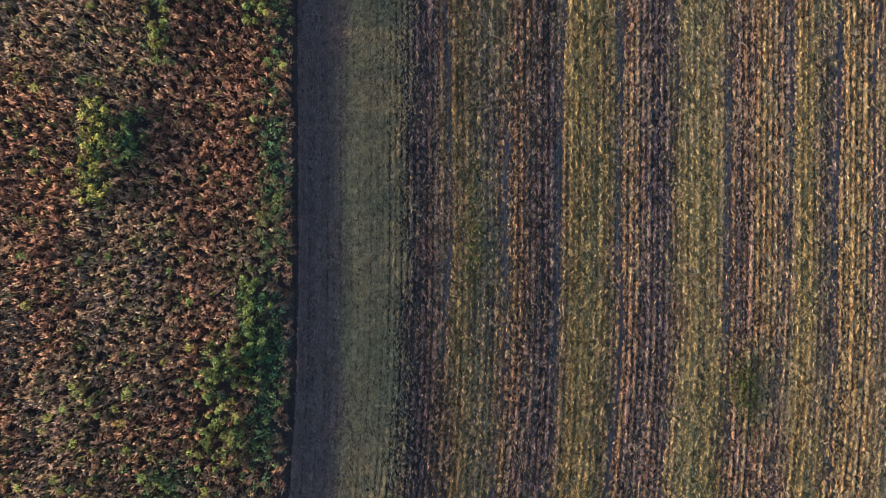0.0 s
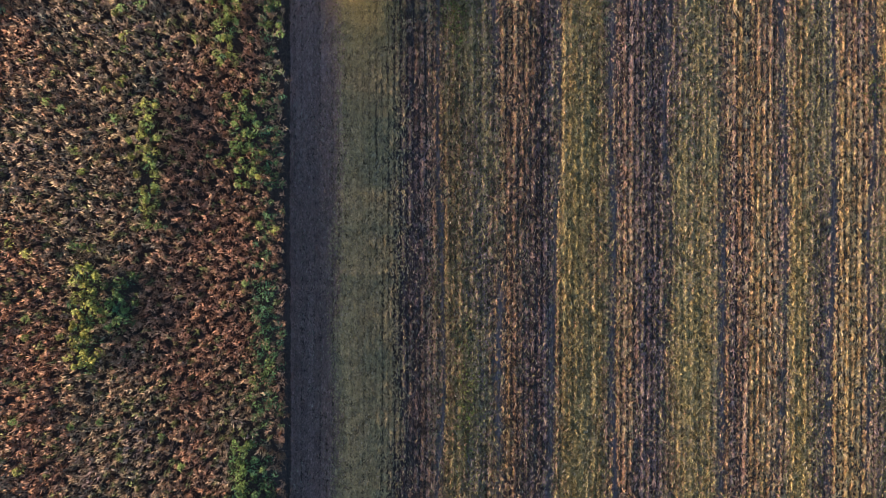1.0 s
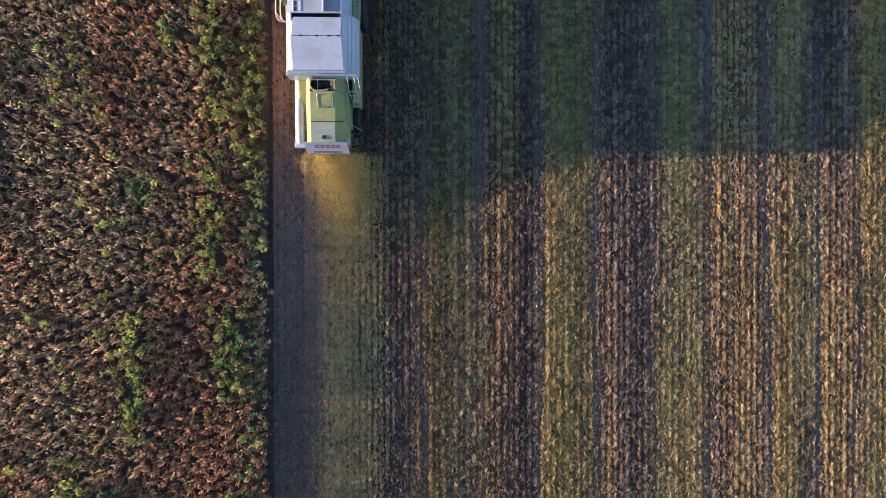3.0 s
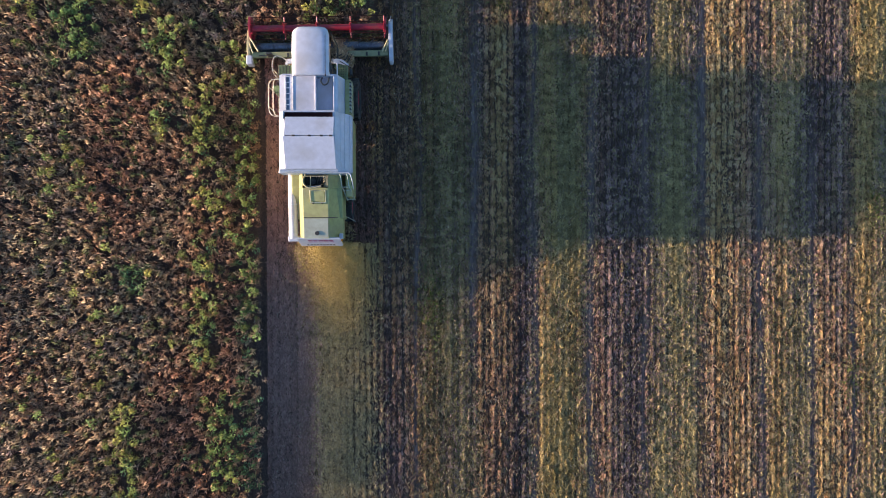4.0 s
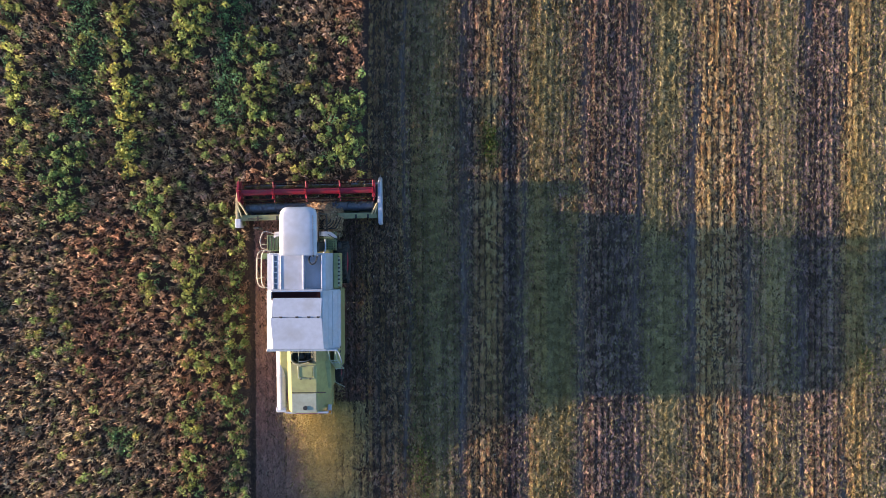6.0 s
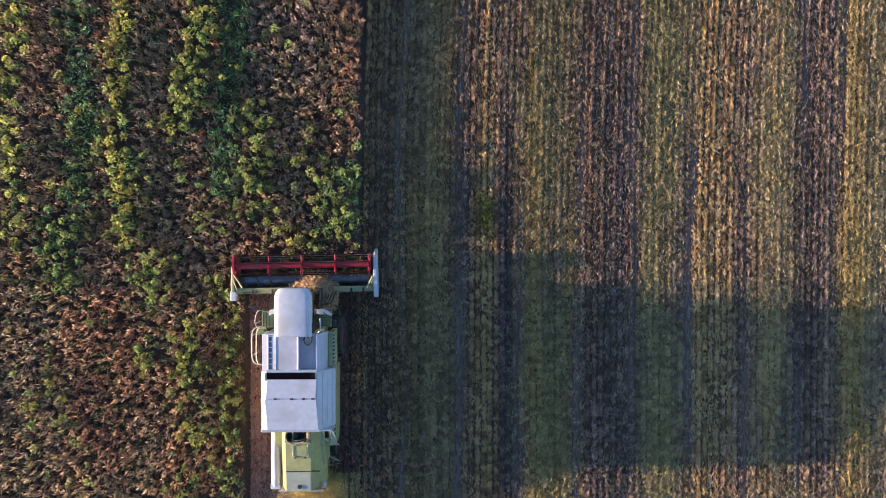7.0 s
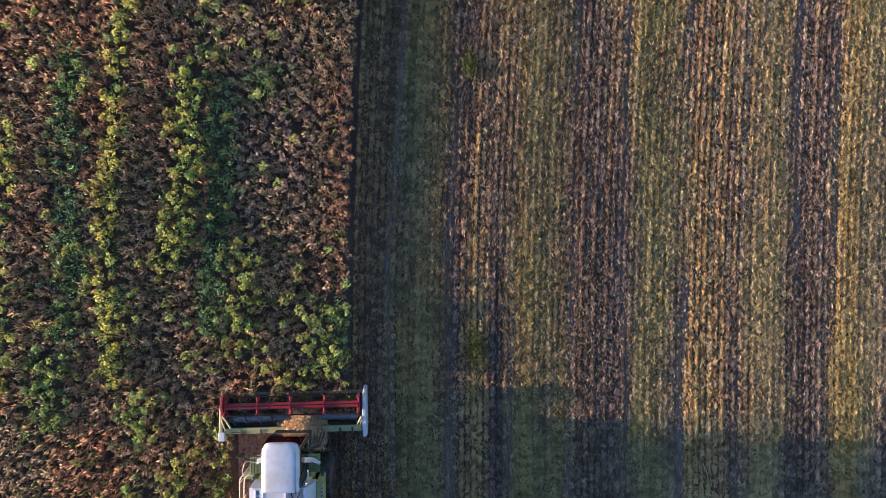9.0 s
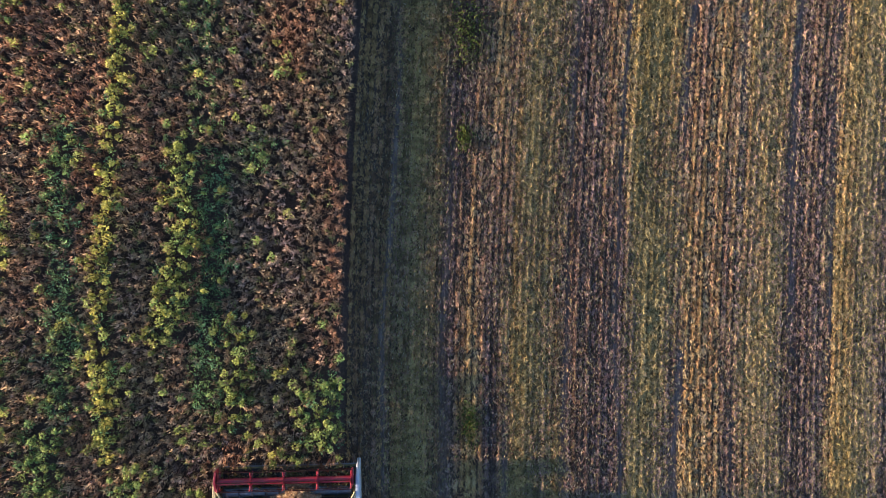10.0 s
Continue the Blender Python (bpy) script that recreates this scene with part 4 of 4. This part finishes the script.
    for k in range(4):
        add_box(bm, -1.84, -1.42, -3.0, -2.75, 0.55 + 0.35 * k, 0.59 + 0.35 * k, 0.008, 1)
    parts("step", bm, GRID, root)
    part("toolbox", box(-1.52, -1.26, -3.9, -3.35, 1.7, 2.05, bevel=0.03), PALE, root, "pale box beside the rail")

    # rear hood
    def hood_at(y):
        k = (-6.5 - y) / 2.55
        top, edge = 2.98 - 0.22 * k, 2.10 - 0.25 * k
        return [(-0.69, 1.3), (-0.69, edge + 0.25), (-0.42, top), (0.58, top + 0.02), (1.02, edge - 0.02), (1.02, 1.3)]
    bm = add_prism(bmesh.new(), hood_at(-7.02), -7.02, -9.0, hood_at(-9.0), bevel=0.02)
    hood = part("rear_hood", bm, LIME, root, "lime green rear straw hood")
    bm = bmesh.new()
    add_prism(bm, [(-0.69, 1.3), (-0.69, 2.34), (-0.42, 2.96), (-0.42, 1.3)], -6.5, -7.02)
    add_prism(bm, [(0.58, 1.3), (0.58, 2.96), (1.02, 2.28), (1.02, 1.3)], -6.5, -7.02)
    parts("hood_cheek", bm, LIME, hood)
    k2 = 2.98 - 0.22 * (0.68)
    bm = add_side(bmesh.new(), [(-8.22, k2 + 0.005), (-8.22, k2 + 0.03), (-8.98, k2 - 0.045), (-8.98, k2 - 0.07)], -0.39, 0.55, 0.006)
    part("hood_cover", bm, PALE, hood, "pale grey-green sheet cover on the hood")
    bm = bmesh.new()
    ring = [(-0.14, -7.12), (0.46, -7.12), (0.48, -7.60), (-0.12, -7.60), (-0.14, -7.12)]
    add_pipe(bm, [(x, y, 2.98 - 0.086 * (-6.5 - y) + 0.035) for x, y in ring], 0.016, 6)
    part("hatch_frame", bm, PALE, hood)
    part("hatch", add_side(bmesh.new(), [(-7.16, 2.93), (-7.16, 2.955), (-7.56, 2.92), (-7.56, 2.895)], -0.09, 0.42, 0.008), LIME, hood, "square service hatch")
    bm = bmesh.new()
    for x in (-0.02, 0.34):
        add_box(bm, x - 0.04, x + 0.04, -7.66, -7.62, 2.89, 2.945, 0.008, 1)
    parts("hatch_latch", bm, DARK, hood)
    bm = bmesh.new()
    add_box(bm, -0.40, 0.92, -8.205, -8.175, 2.78, 2.866, 0.005, 1)
    part("hood_seam", bm, DARK, hood)
    part("filler_cap", add_rod(bmesh.new(), (0.12, -8.80, 2.70), (0.12, -8.80, 2.83), 0.085, 14), DARK, hood, "dark round cap")
    bm = add_side(bmesh.new(), [(-8.96, 2.72), (-9.02, 2.72), (-9.30, 1.72), (-9.24, 1.72)], -0.70, 1.0, 0.012)
    plate = part("rear_plate", bm, WHITE, root, "white rear plate with a purple-red maker's mark")
    bm = bmesh.new()
    for i, w in enumerate((0.17, 0.15, 0.17, 0.17, 0.16)):
        x = -0.30 + 0.21 * i
        for z0, z1 in ((2.44, 2.54), (2.28, 2.35)):
            y0 = -9.02 - (2.72 - z1) * 0.28
            y1 = -9.02 - (2.72 - z0) * 0.28
            add_side(bm, [(y0 - 0.004, z1), (y0 - 0.012, z1), (y1 - 0.012, z0), (y1 - 0.004, z0)], x, x + w)
    parts("maker_mark", bm, MARK, plate)
    bm = bmesh.new()
    for i in range(9):
        x = -0.42 + 0.13 * i
        y0, y1 = -9.02 - (2.72 - 1.95) * 0.28, -9.02 - (2.72 - 1.84) * 0.28
        add_side(bm, [(y0 - 0.004, 1.95), (y0 - 0.012, 1.95), (y1 - 0.012, 1.84), (y1 - 0.004, 1.84)], x, x + 0.08)
    parts("maker_mark", bm, DARK, plate)
    part("rear_lamp", box(0.94, 1.06, -9.12, -9.02, 2.2, 2.45, bevel=0.02), AMBER, root)
    part("rear_bracket", box(0.92, 1.06, -9.1, -8.80, 2.15, 2.32, bevel=0.02), WHITE, root)
    part("straw_chopper", box(-0.6, 0.85, -9.12, -8.15, 0.42, 1.6, bevel=0.05), DARK, root, "dark straw chopper under the hood")

    # engine between tank and hood
    bm = box(-0.40, 0.56, -7.0, -6.52, 1.9, 2.55, bevel=0.04)
    eng = part("engine", bm, DARK, root, "dark engine with hoses")
    bm = bmesh.new()
    add_rod(bm, (-0.02, -6.76, 2.5), (-0.02, -6.76, 2.88), 0.11, 14)
    add_box(bm, 0.14, 0.30, -6.95, -6.60, 2.5, 2.72, 0.03, 2)
    add_rod(bm, (0.35, -6.70, 2.5), (0.35, -6.70, 2.8), 0.07, 12)
    parts("air_filter", bm, RUBBER, eng)
    bm = bmesh.new()
    add_pipe(bm, arc([(-0.30, -6.52, 2.95), (-0.42, -6.75, 3.04), (-0.30, -7.0, 3.06), (0.0, -7.06, 3.05), (0.32, -6.98, 3.05)], 3), 0.035)
    part("hose", bm, TANIRON, eng, "dusty yellow engine pipe")
    bm = bmesh.new()
    for k in range(5):
        add_rod(bm, (0.1 + 0.05 * k, -6.9 + 0.02 * k, 2.6), (0.12 + 0.09 * k, -6.55, 2.85), 0.018, 6)
    add_pipe(bm, arc([(-0.3, -6.9, 2.6), (-0.1, -6.98, 2.9), (0.2, -6.95, 2.92), (0.4, -6.85, 2.7)], 3), 0.02)
    parts("fuel_line", bm, STEEL, eng)
    bm = bmesh.new()
    for k in range(4):
        add_rod(bm, (0.42 + 0.045 * k, -6.55, 2.98), (0.42 + 0.045 * k, -7.0, 2.98), 0.012, 6)
    add_rod(bm, (-0.34, -6.58, 3.0), (0.60, -6.58, 3.0), 0.018, 6)
    add_rod(bm, (-0.10, -7.0, 3.03), (-0.10, -6.56, 3.0), 0.014, 6)
    parts("guard_bar", bm, TANIRON, eng)
    bm = bmesh.new()
    for k in range(6):
        add_pipe(bm, arc([(-0.36 + 0.05 * k, -6.55, 2.72), (-0.30 + 0.08 * k, -6.72 - 0.03 * k, 2.86 - 0.02 * k), (-0.20 + 0.12 * k, -6.95, 2.62)], 2), 0.014, 6)
    parts("hose", bm, RUBBER, eng, "thin black hoses")

    # unloading auger, folded back along the hood
    bm = add_rod(bmesh.new(), (-0.94, -6.30, 2.22), (-0.94, -9.0, 2.10), 0.185, 20)
    tube = part("unloading_auger", bm, WHITE, root, "white unloading auger tube folded back", smooth=False)
    bm = bmesh.new()
    for y in (-7.62, -8.72):
        z = 2.22 - 0.12 * (-6.3 - y) / 2.7
        add_rod(bm, (-0.94, y, z), (-0.94, y - 0.04, z), 0.20, 20)
    parts("flange", bm, BARE, tube)
    part("spout", add_side(bmesh.new(), [(-8.90, 2.28), (-9.12, 2.2), (-9.10, 1.75), (-8.88, 1.85)], -1.14, -0.74, 0.03), WHITE, tube)

    # rear ladder on the cut side
    lad = part("ladder", add_pipe(add_pipe(bmesh.new(), [(1.02, -6.45, 3.0), (1.06, -6.6, 2.95), (1.08, -6.95, 2.7), (1.22, -7.46, 1.9)], 0.02), [(1.30, -6.45, 3.0), (1.33, -6.6, 2.95), (1.36, -6.95, 2.7), (1.52, -7.44, 1.9)], 0.02), PALE, root, "pale tube ladder")
    for k in range(5):
        a = k / 4
        part("rung", add_rod(bmesh.new(), (1.09 + 0.12 * a, -6.98 - 0.44 * a, 2.65 - 0.7 * a), (1.37 + 0.13 * a, -6.97 - 0.44 * a, 2.65 - 0.7 * a), 0.022, 6), PALE, lad)
    part("ladder_rail", add_pipe(bmesh.new(), arc([(1.28, -6.40, 3.2), (1.45, -6.5, 3.25), (1.52, -6.7, 3.1), (1.52, -7.05, 2.6)], 3), 0.02), WHITE, root)
    part("marker_rod", add_rod(bmesh.new(), (1.02, -8.05, 1.35), (1.48, -8.30, 1.30), 0.016, 6), PALE, root)

    # feeder house
    bm = add_side(bmesh.new(), [(-1.25, 0.2), (-1.25, 0.95), (-2.7, 1.85), (-2.7, 0.25)], -0.62, 0.66, 0.04)
    part("feeder_house", bm, LIME, root, "lime green feeder house")
    bm = bmesh.new()
    for k in range(4):
        add_pipe(bm, arc([(0.62, -2.1 + 0.1 * k, 2.0), (0.75 + 0.1 * k, -1.75, 2.2 - 0.2 * k), (1.0 + 0.05 * k, -1.45 - 0.1 * k, 1.6 - 0.1 * k), (0.85 + 0.15 * k, -1.30, 0.95)], 3), 0.022)
    parts("hydraulic_hose", bm, RUBBER, root, "black hydraulic hoses")

    # header: trough with divider ends, auger and reel
    bm = bmesh.new()
    add_side(bm, [(0.12, 0.06), (0.12, 0.10), (-0.6, 0.10), (-1.10, 0.22), (-1.14, 0.84), (-1.37, 0.86), (-1.37, 0.78), (-1.22, 0.74), (-1.20, 0.10), (-0.6, 0.04)], -2.92, 2.80)
    header = part("cutter_header", bm, OLIVE, root, "dusty olive green cutting table")
    bm = bmesh.new()
    add_box(bm, -2.9, 2.78, 0.10, 0.17, 0.07, 0.10, 0.004, 1)
    for k in range(75):
        x = -2.86 + 0.0757 * k
        add_rod(bm, (x, 0.15, 0.085), (x, 0.27, 0.075), 0.012, 5, 0.003)
    part("cutter_bar", bm, STEEL, header, "steel cutter bar with fingers")
    bm = lathe([(-2.76, 0.01), (-2.76, 0.20), (2.62, 0.20), (2.62, 0.01)], (0, -0.84, 0.42), 24)
    n = 420
    prev = None
    for k in range(n + 1):
        a = k / n
        x = -2.72 + 5.30 * a
        th = (x if x < 0 else -x) * 2 * math.pi / 0.55
        c = Vector((x, -0.84, 0.42))
        d = Vector((0, math.cos(th), math.sin(th)))
        cur = (bm.verts.new(c + d * 0.19), bm.verts.new(c + d * 0.32))
        if prev and abs(x) > 0.4:
            bm.faces.new((prev[0], prev[1], cur[1], cur[0]))
        prev = cur
    bmesh.ops.delete(bm, geom=[v for v in bm.verts if not v.link_faces], context="VERTS")
    part("feed_auger", bm, AUGER, header, "dark worn steel feed auger with flights")
    # reel
    bm = lathe([(-2.80, 0.01), (-2.80, 0.135), (2.68, 0.135), (2.68, 0.01)], (0, -0.20, 0.98), 20)
    part("reel_tube", bm, RED, header, "red reel tube", smooth=False)
    spider_x = (-2.79, -1.47, -0.12, 1.27, 2.66)
    for sx in spider_x:
        bm = lathe([(sx - 0.02, 0.10), (sx - 0.02, 0.20), (sx + 0.02, 0.20), (sx + 0.02, 0.10)], (0, -0.20, 0.98), 18)
        for k in range(6):
            a = 2 * math.pi * (k + 0.30) / 6
            d = Vector((0, math.cos(a), math.sin(a)))
            c = Vector((sx, -0.20, 0.98))
            add_rod(bm, c + d * 0.16, c + d * 0.44, 0.028, 6)
        part("reel_spider", bm, RED, header, "red reel spider")
    for k in range(6):
        a = 2 * math.pi * (k + 0.30) / 6
        y, z = -0.20 + 0.44 * math.cos(a), 0.98 + 0.44 * math.sin(a)
        bm = add_rod(bmesh.new(), (-2.82, y, z), (2.70, y, z), 0.018, 8)
        for i in range(36):
            x = -2.75 + 0.153 * i
            add_rod(bm, (x, y, z), (x, y - 0.03, z - 0.19), 0.004, 4)
        part("reel_bat", bm, RUST, header, "thin reel bat with spring tines")
    part("reel_end", add_side(bmesh.new(), [(0.30, 0.75), (0.26, 1.12), (-0.15, 1.30), (-0.55, 1.10), (-0.72, 0.70), (-0.2, 0.62)], -2.94, -2.85, 0.012), RED, header, "red reel end shield")
    part("reel_end", add_side(bmesh.new(), [(0.24, 0.80), (0.2, 1.05), (-0.15, 1.16), (-0.45, 1.05), (-0.5, 0.80), (-0.2, 0.7)], 2.70, 2.74, 0.012), RED, header, "red reel end shield")
    # divider ends
    bm = add_side(bmesh.new(), [(0.42, 0.10), (0.20, 0.60), (-0.10, 0.92), (-1.0, 0.96), (-1.62, 0.90), (-1.66, 0.40), (-1.2, 0.15)], 2.83, 3.00, 0.05)
    part("divider", bm, WHITE, header, "white crop divider")
    bm = bmesh.new()
    add_pipe(bm, arc([(2.90, 0.1, 0.7), (2.92, 0.26, 0.62), (2.93, 0.44, 0.35)], 2), 0.025)
    part("divider_tip", bm, STEEL, header)
    bm = bmesh.new()
    add_rod(bm, (2.80, -0.75, 0.95), (2.55, -1.22, 0.92), 0.04, 6)
    add_rod(bm, (2.82, -0.85, 0.95), (2.68, -1.22, 0.92), 0.03, 6)
    parts("divider_brace", bm, TANIRON, header, "dusty yellow braces")
    bm = add_side(bmesh.new(), [(0.42, 0.10), (0.10, 0.55), (-0.35, 0.85), (-1.0, 0.95), (-1.30, 0.92), (-1.30, 0.40), (-1.2, 0.15)], -3.10, -2.95, 0.04)
    part("divider", bm, TANIRON, header, "dusty crop divider")
    part("divider_end", box(-3.14, -2.88, -1.66, -1.28, 0.45, 0.93, bevel=0.04), WHITE, header, "white end box")
    bm = bmesh.new()
    add_rod(bm, (-2.95, -0.55, 0.95), (-2.62, -1.12, 0.90), 0.045, 6)
    add_rod(bm, (-2.98, -0.75, 0.95), (-2.85, -1.2, 0.90), 0.03, 6)
    parts("divider_brace", bm, TANIRON, header, "dusty yellow braces")
    bm = bmesh.new()
    for x in (-2.2, -1.4, 1.1, 1.9, 2.4):
        add_box(bm, x - 0.04, x + 0.04, -1.37, -1.20, 0.86, 0.885, 0.008, 1)
    add_rod(bm, (-2.6, -1.30, 0.885), (-2.0, -1.30, 0.885), 0.025, 6)
    parts("table_fitting", bm, DARK, header)
    part("table_floor", box(-2.88, 2.76, -1.12, 0.06, 0.105, 0.125, bevel=0.004), DARK, header, "dark table floor under the auger")
    part("table_back", box(-2.88, 2.76, -1.135, -1.118, 0.13, 0.78, bevel=0.004), DARK, header)
    header.matrix_local = pose(0, 0.02, 0, 0, 0, 1.2)
    return root


harvester = combine_harvester()


# ---- straw thrown by the machine ----
def thrown_straw():
    """The fan of chaff that leaves the hood and settles on the cut strip behind it, and flakes that imitate dust haze.
    """
    rng = np.random.default_rng(51)
    n = 46000
    far = rng.exponential(1.7, n)
    far = far[far < 9.0]
    n = len(far)
    spread = 1.0 + 0.26 * np.sqrt(far)
    side = np.clip(rng.normal(0, 0.5, n), -1.6, 1.6) + 0.10 * (value_noise(far * 2.3, far * 0 + 4, 77) - 0.5)
    x = 0.16 + 0.26 * np.sqrt(far) + side * spread * (0.9 + 0.2 * value_noise(far * 0.9, side * 3, 78))
    y = -9.15 - far
    top = 1.30 * np.exp(-far / 2.6) + 0.10
    z = top * rng.random(n) ** 1.3
    base = np.stack([x, y, z], 1)
    length = rng.uniform(0.03, 0.085, n) * np.exp(-far / 8)
    along = rng.normal(size=(n, 3)) + np.array([0, -0.8, 0])
    q = blades(base, along, length, length * rng.uniform(0.15, 0.5, n), rng, 0.3)
    col = pick([(0.64, 0.47, 0.16), (0.54, 0.39, 0.13), (0.70, 0.55, 0.24)], [3, 2, 1], n, rng, 0.7, 1.2)
    # Second set: tiny flakes that imitate the sunlit dust haze along the strip.
    d = 30000
    far = rng.uniform(0.5, 33.0, d)
    x = 0.25 + np.clip(rng.normal(0, 0.65, d), -1.7, 1.7) + row_shift(-9.15 - far)
    z = 0.04 + rng.random(d) * (0.5 + 0.5 * np.exp(-far / 8))
    base = np.stack([x, -9.15 - far, z], 1)
    length = rng.uniform(0.02, 0.05, d)
    q2 = blades(base, rng.normal(size=(d, 3)), length, length * rng.uniform(0.3, 0.6, d), rng, 0.3, flat=0.2)
    c2 = pick([(0.50, 0.40, 0.24), (0.42, 0.34, 0.22)], [1, 1], d, rng)
    q, col = np.concatenate([q, q2]), np.concatenate([col, c2])
    return quads("thrown_straw", q, col, STRAW, "golden chaff and straw thrown out behind the hood, with tiny flakes standing for dust haze", "chaff")


def straw_heap():
    """Cut crop that piles up over the mouth of the feeder house."""
    rng = np.random.default_rng(52)
    n = 12000
    x = 0.32 + np.clip(rng.normal(0, 0.52, n), -1.0, 1.0)
    y = -1.25 + np.clip(rng.normal(0, 0.38, n), -0.75, 0.75)
    ramp = 0.35 + 0.55 * np.clip((-0.8 - y) / 0.9, 0, 1)
    z = ramp + (0.85 * np.exp(-((x - 0.40) / 0.75) ** 2 - ((y + 1.25) / 0.6) ** 2)) * rng.random(n) ** 0.35
    base = np.stack([x, y, z], 1)
    length = rng.uniform(0.06, 0.18, n)
    q = blades(base, rng.normal(size=(n, 3)), length, length * rng.uniform(0.12, 0.4, n), rng, 0.4)
    col = pick([(0.62, 0.42, 0.25), (0.52, 0.34, 0.20), (0.70, 0.52, 0.33)], [3, 2, 1], n, rng, 0.8, 1.2)
    return quads("straw_heap", q, col, STRAW, "brown cut straw heaped over the feeder mouth", "straw")


def cut_crop_on_table():
    """Fresh cut stalks and leaves that lie in the cutting table."""
    rng = np.random.default_rng(53)
    n = 3600
    x, y = rng.uniform(-2.7, 2.6, n), rng.uniform(-0.75, 0.15, n)
    thick = np.clip(1.6 * value_noise(x * 2.2, y * 2.0, 54) - 0.2, 0.05, 1)
    lies = rng.random(n) < thick
    x, y, thick = x[lies], y[lies], thick[lies]
    n = len(x)
    base = np.stack([x, y, rng.uniform(0.12, 0.25, n) + 0.5 * thick * rng.random(n)], 1)
    length = rng.uniform(0.08, 0.22, n)
    q = blades(base, rng.normal(size=(n, 3)), length, length * rng.uniform(0.12, 0.4, n), rng, 0.4)
    col = pick([(0.30, 0.22, 0.14), (0.16, 0.19, 0.07), (0.36, 0.32, 0.12), (0.5, 0.42, 0.3)], [3, 2, 1, 1], n, rng)
    return quads("cut_crop", q, col, LEAF, "cut soybean stalks and leaves lying in the cutting table", "cut crop")


thrown_straw()
cut_crop_on_table()
straw_heap()


# ---- weeds that grow through the stubble ----
def weed_patches():
    rng = np.random.default_rng(61)
    qs, cs = [], []
    for cx, cy, hw, hl, n in ((7.65, 2.0, 0.35, 0.8, 500), (7.5, 18.6, 0.7, 1.3, 900), (7.35, 14.2, 0.3, 0.6, 350), (24.3, -7.7, 0.4, 1.0, 160),
                              (17.3, -35.4, 0.7, 1.6, 900), (23.2, -15.2, 0.4, 1.2, 160), (4.6, -12.0, 0.5, 1.5, 300), (5.2, -29.0, 0.5, 2.5, 400)):
        x, y = cx + hw * rng.normal(size=n) * 0.6, cy + hl * rng.normal(size=n) * 0.6
        base = np.stack([x, y, rng.uniform(0.0, 0.14, n)], 1)
        length = rng.uniform(0.06, 0.15, n)
        qs.append(blades(base, rng.normal(size=(n, 3)) + np.array([0, 0, 0.6]), length, length * rng.uniform(0.3, 0.6, n), rng, 0.3))
        cs.append(pick([(0.13, 0.19, 0.05), (0.24, 0.27, 0.07), (0.18, 0.20, 0.07)], [2, 1, 1], n, rng))
    return quads("stubble_weeds", np.concatenate(qs), np.concatenate(cs), LEAF, "small green weeds growing between the stubble rows", "weeds")


weed_patches()
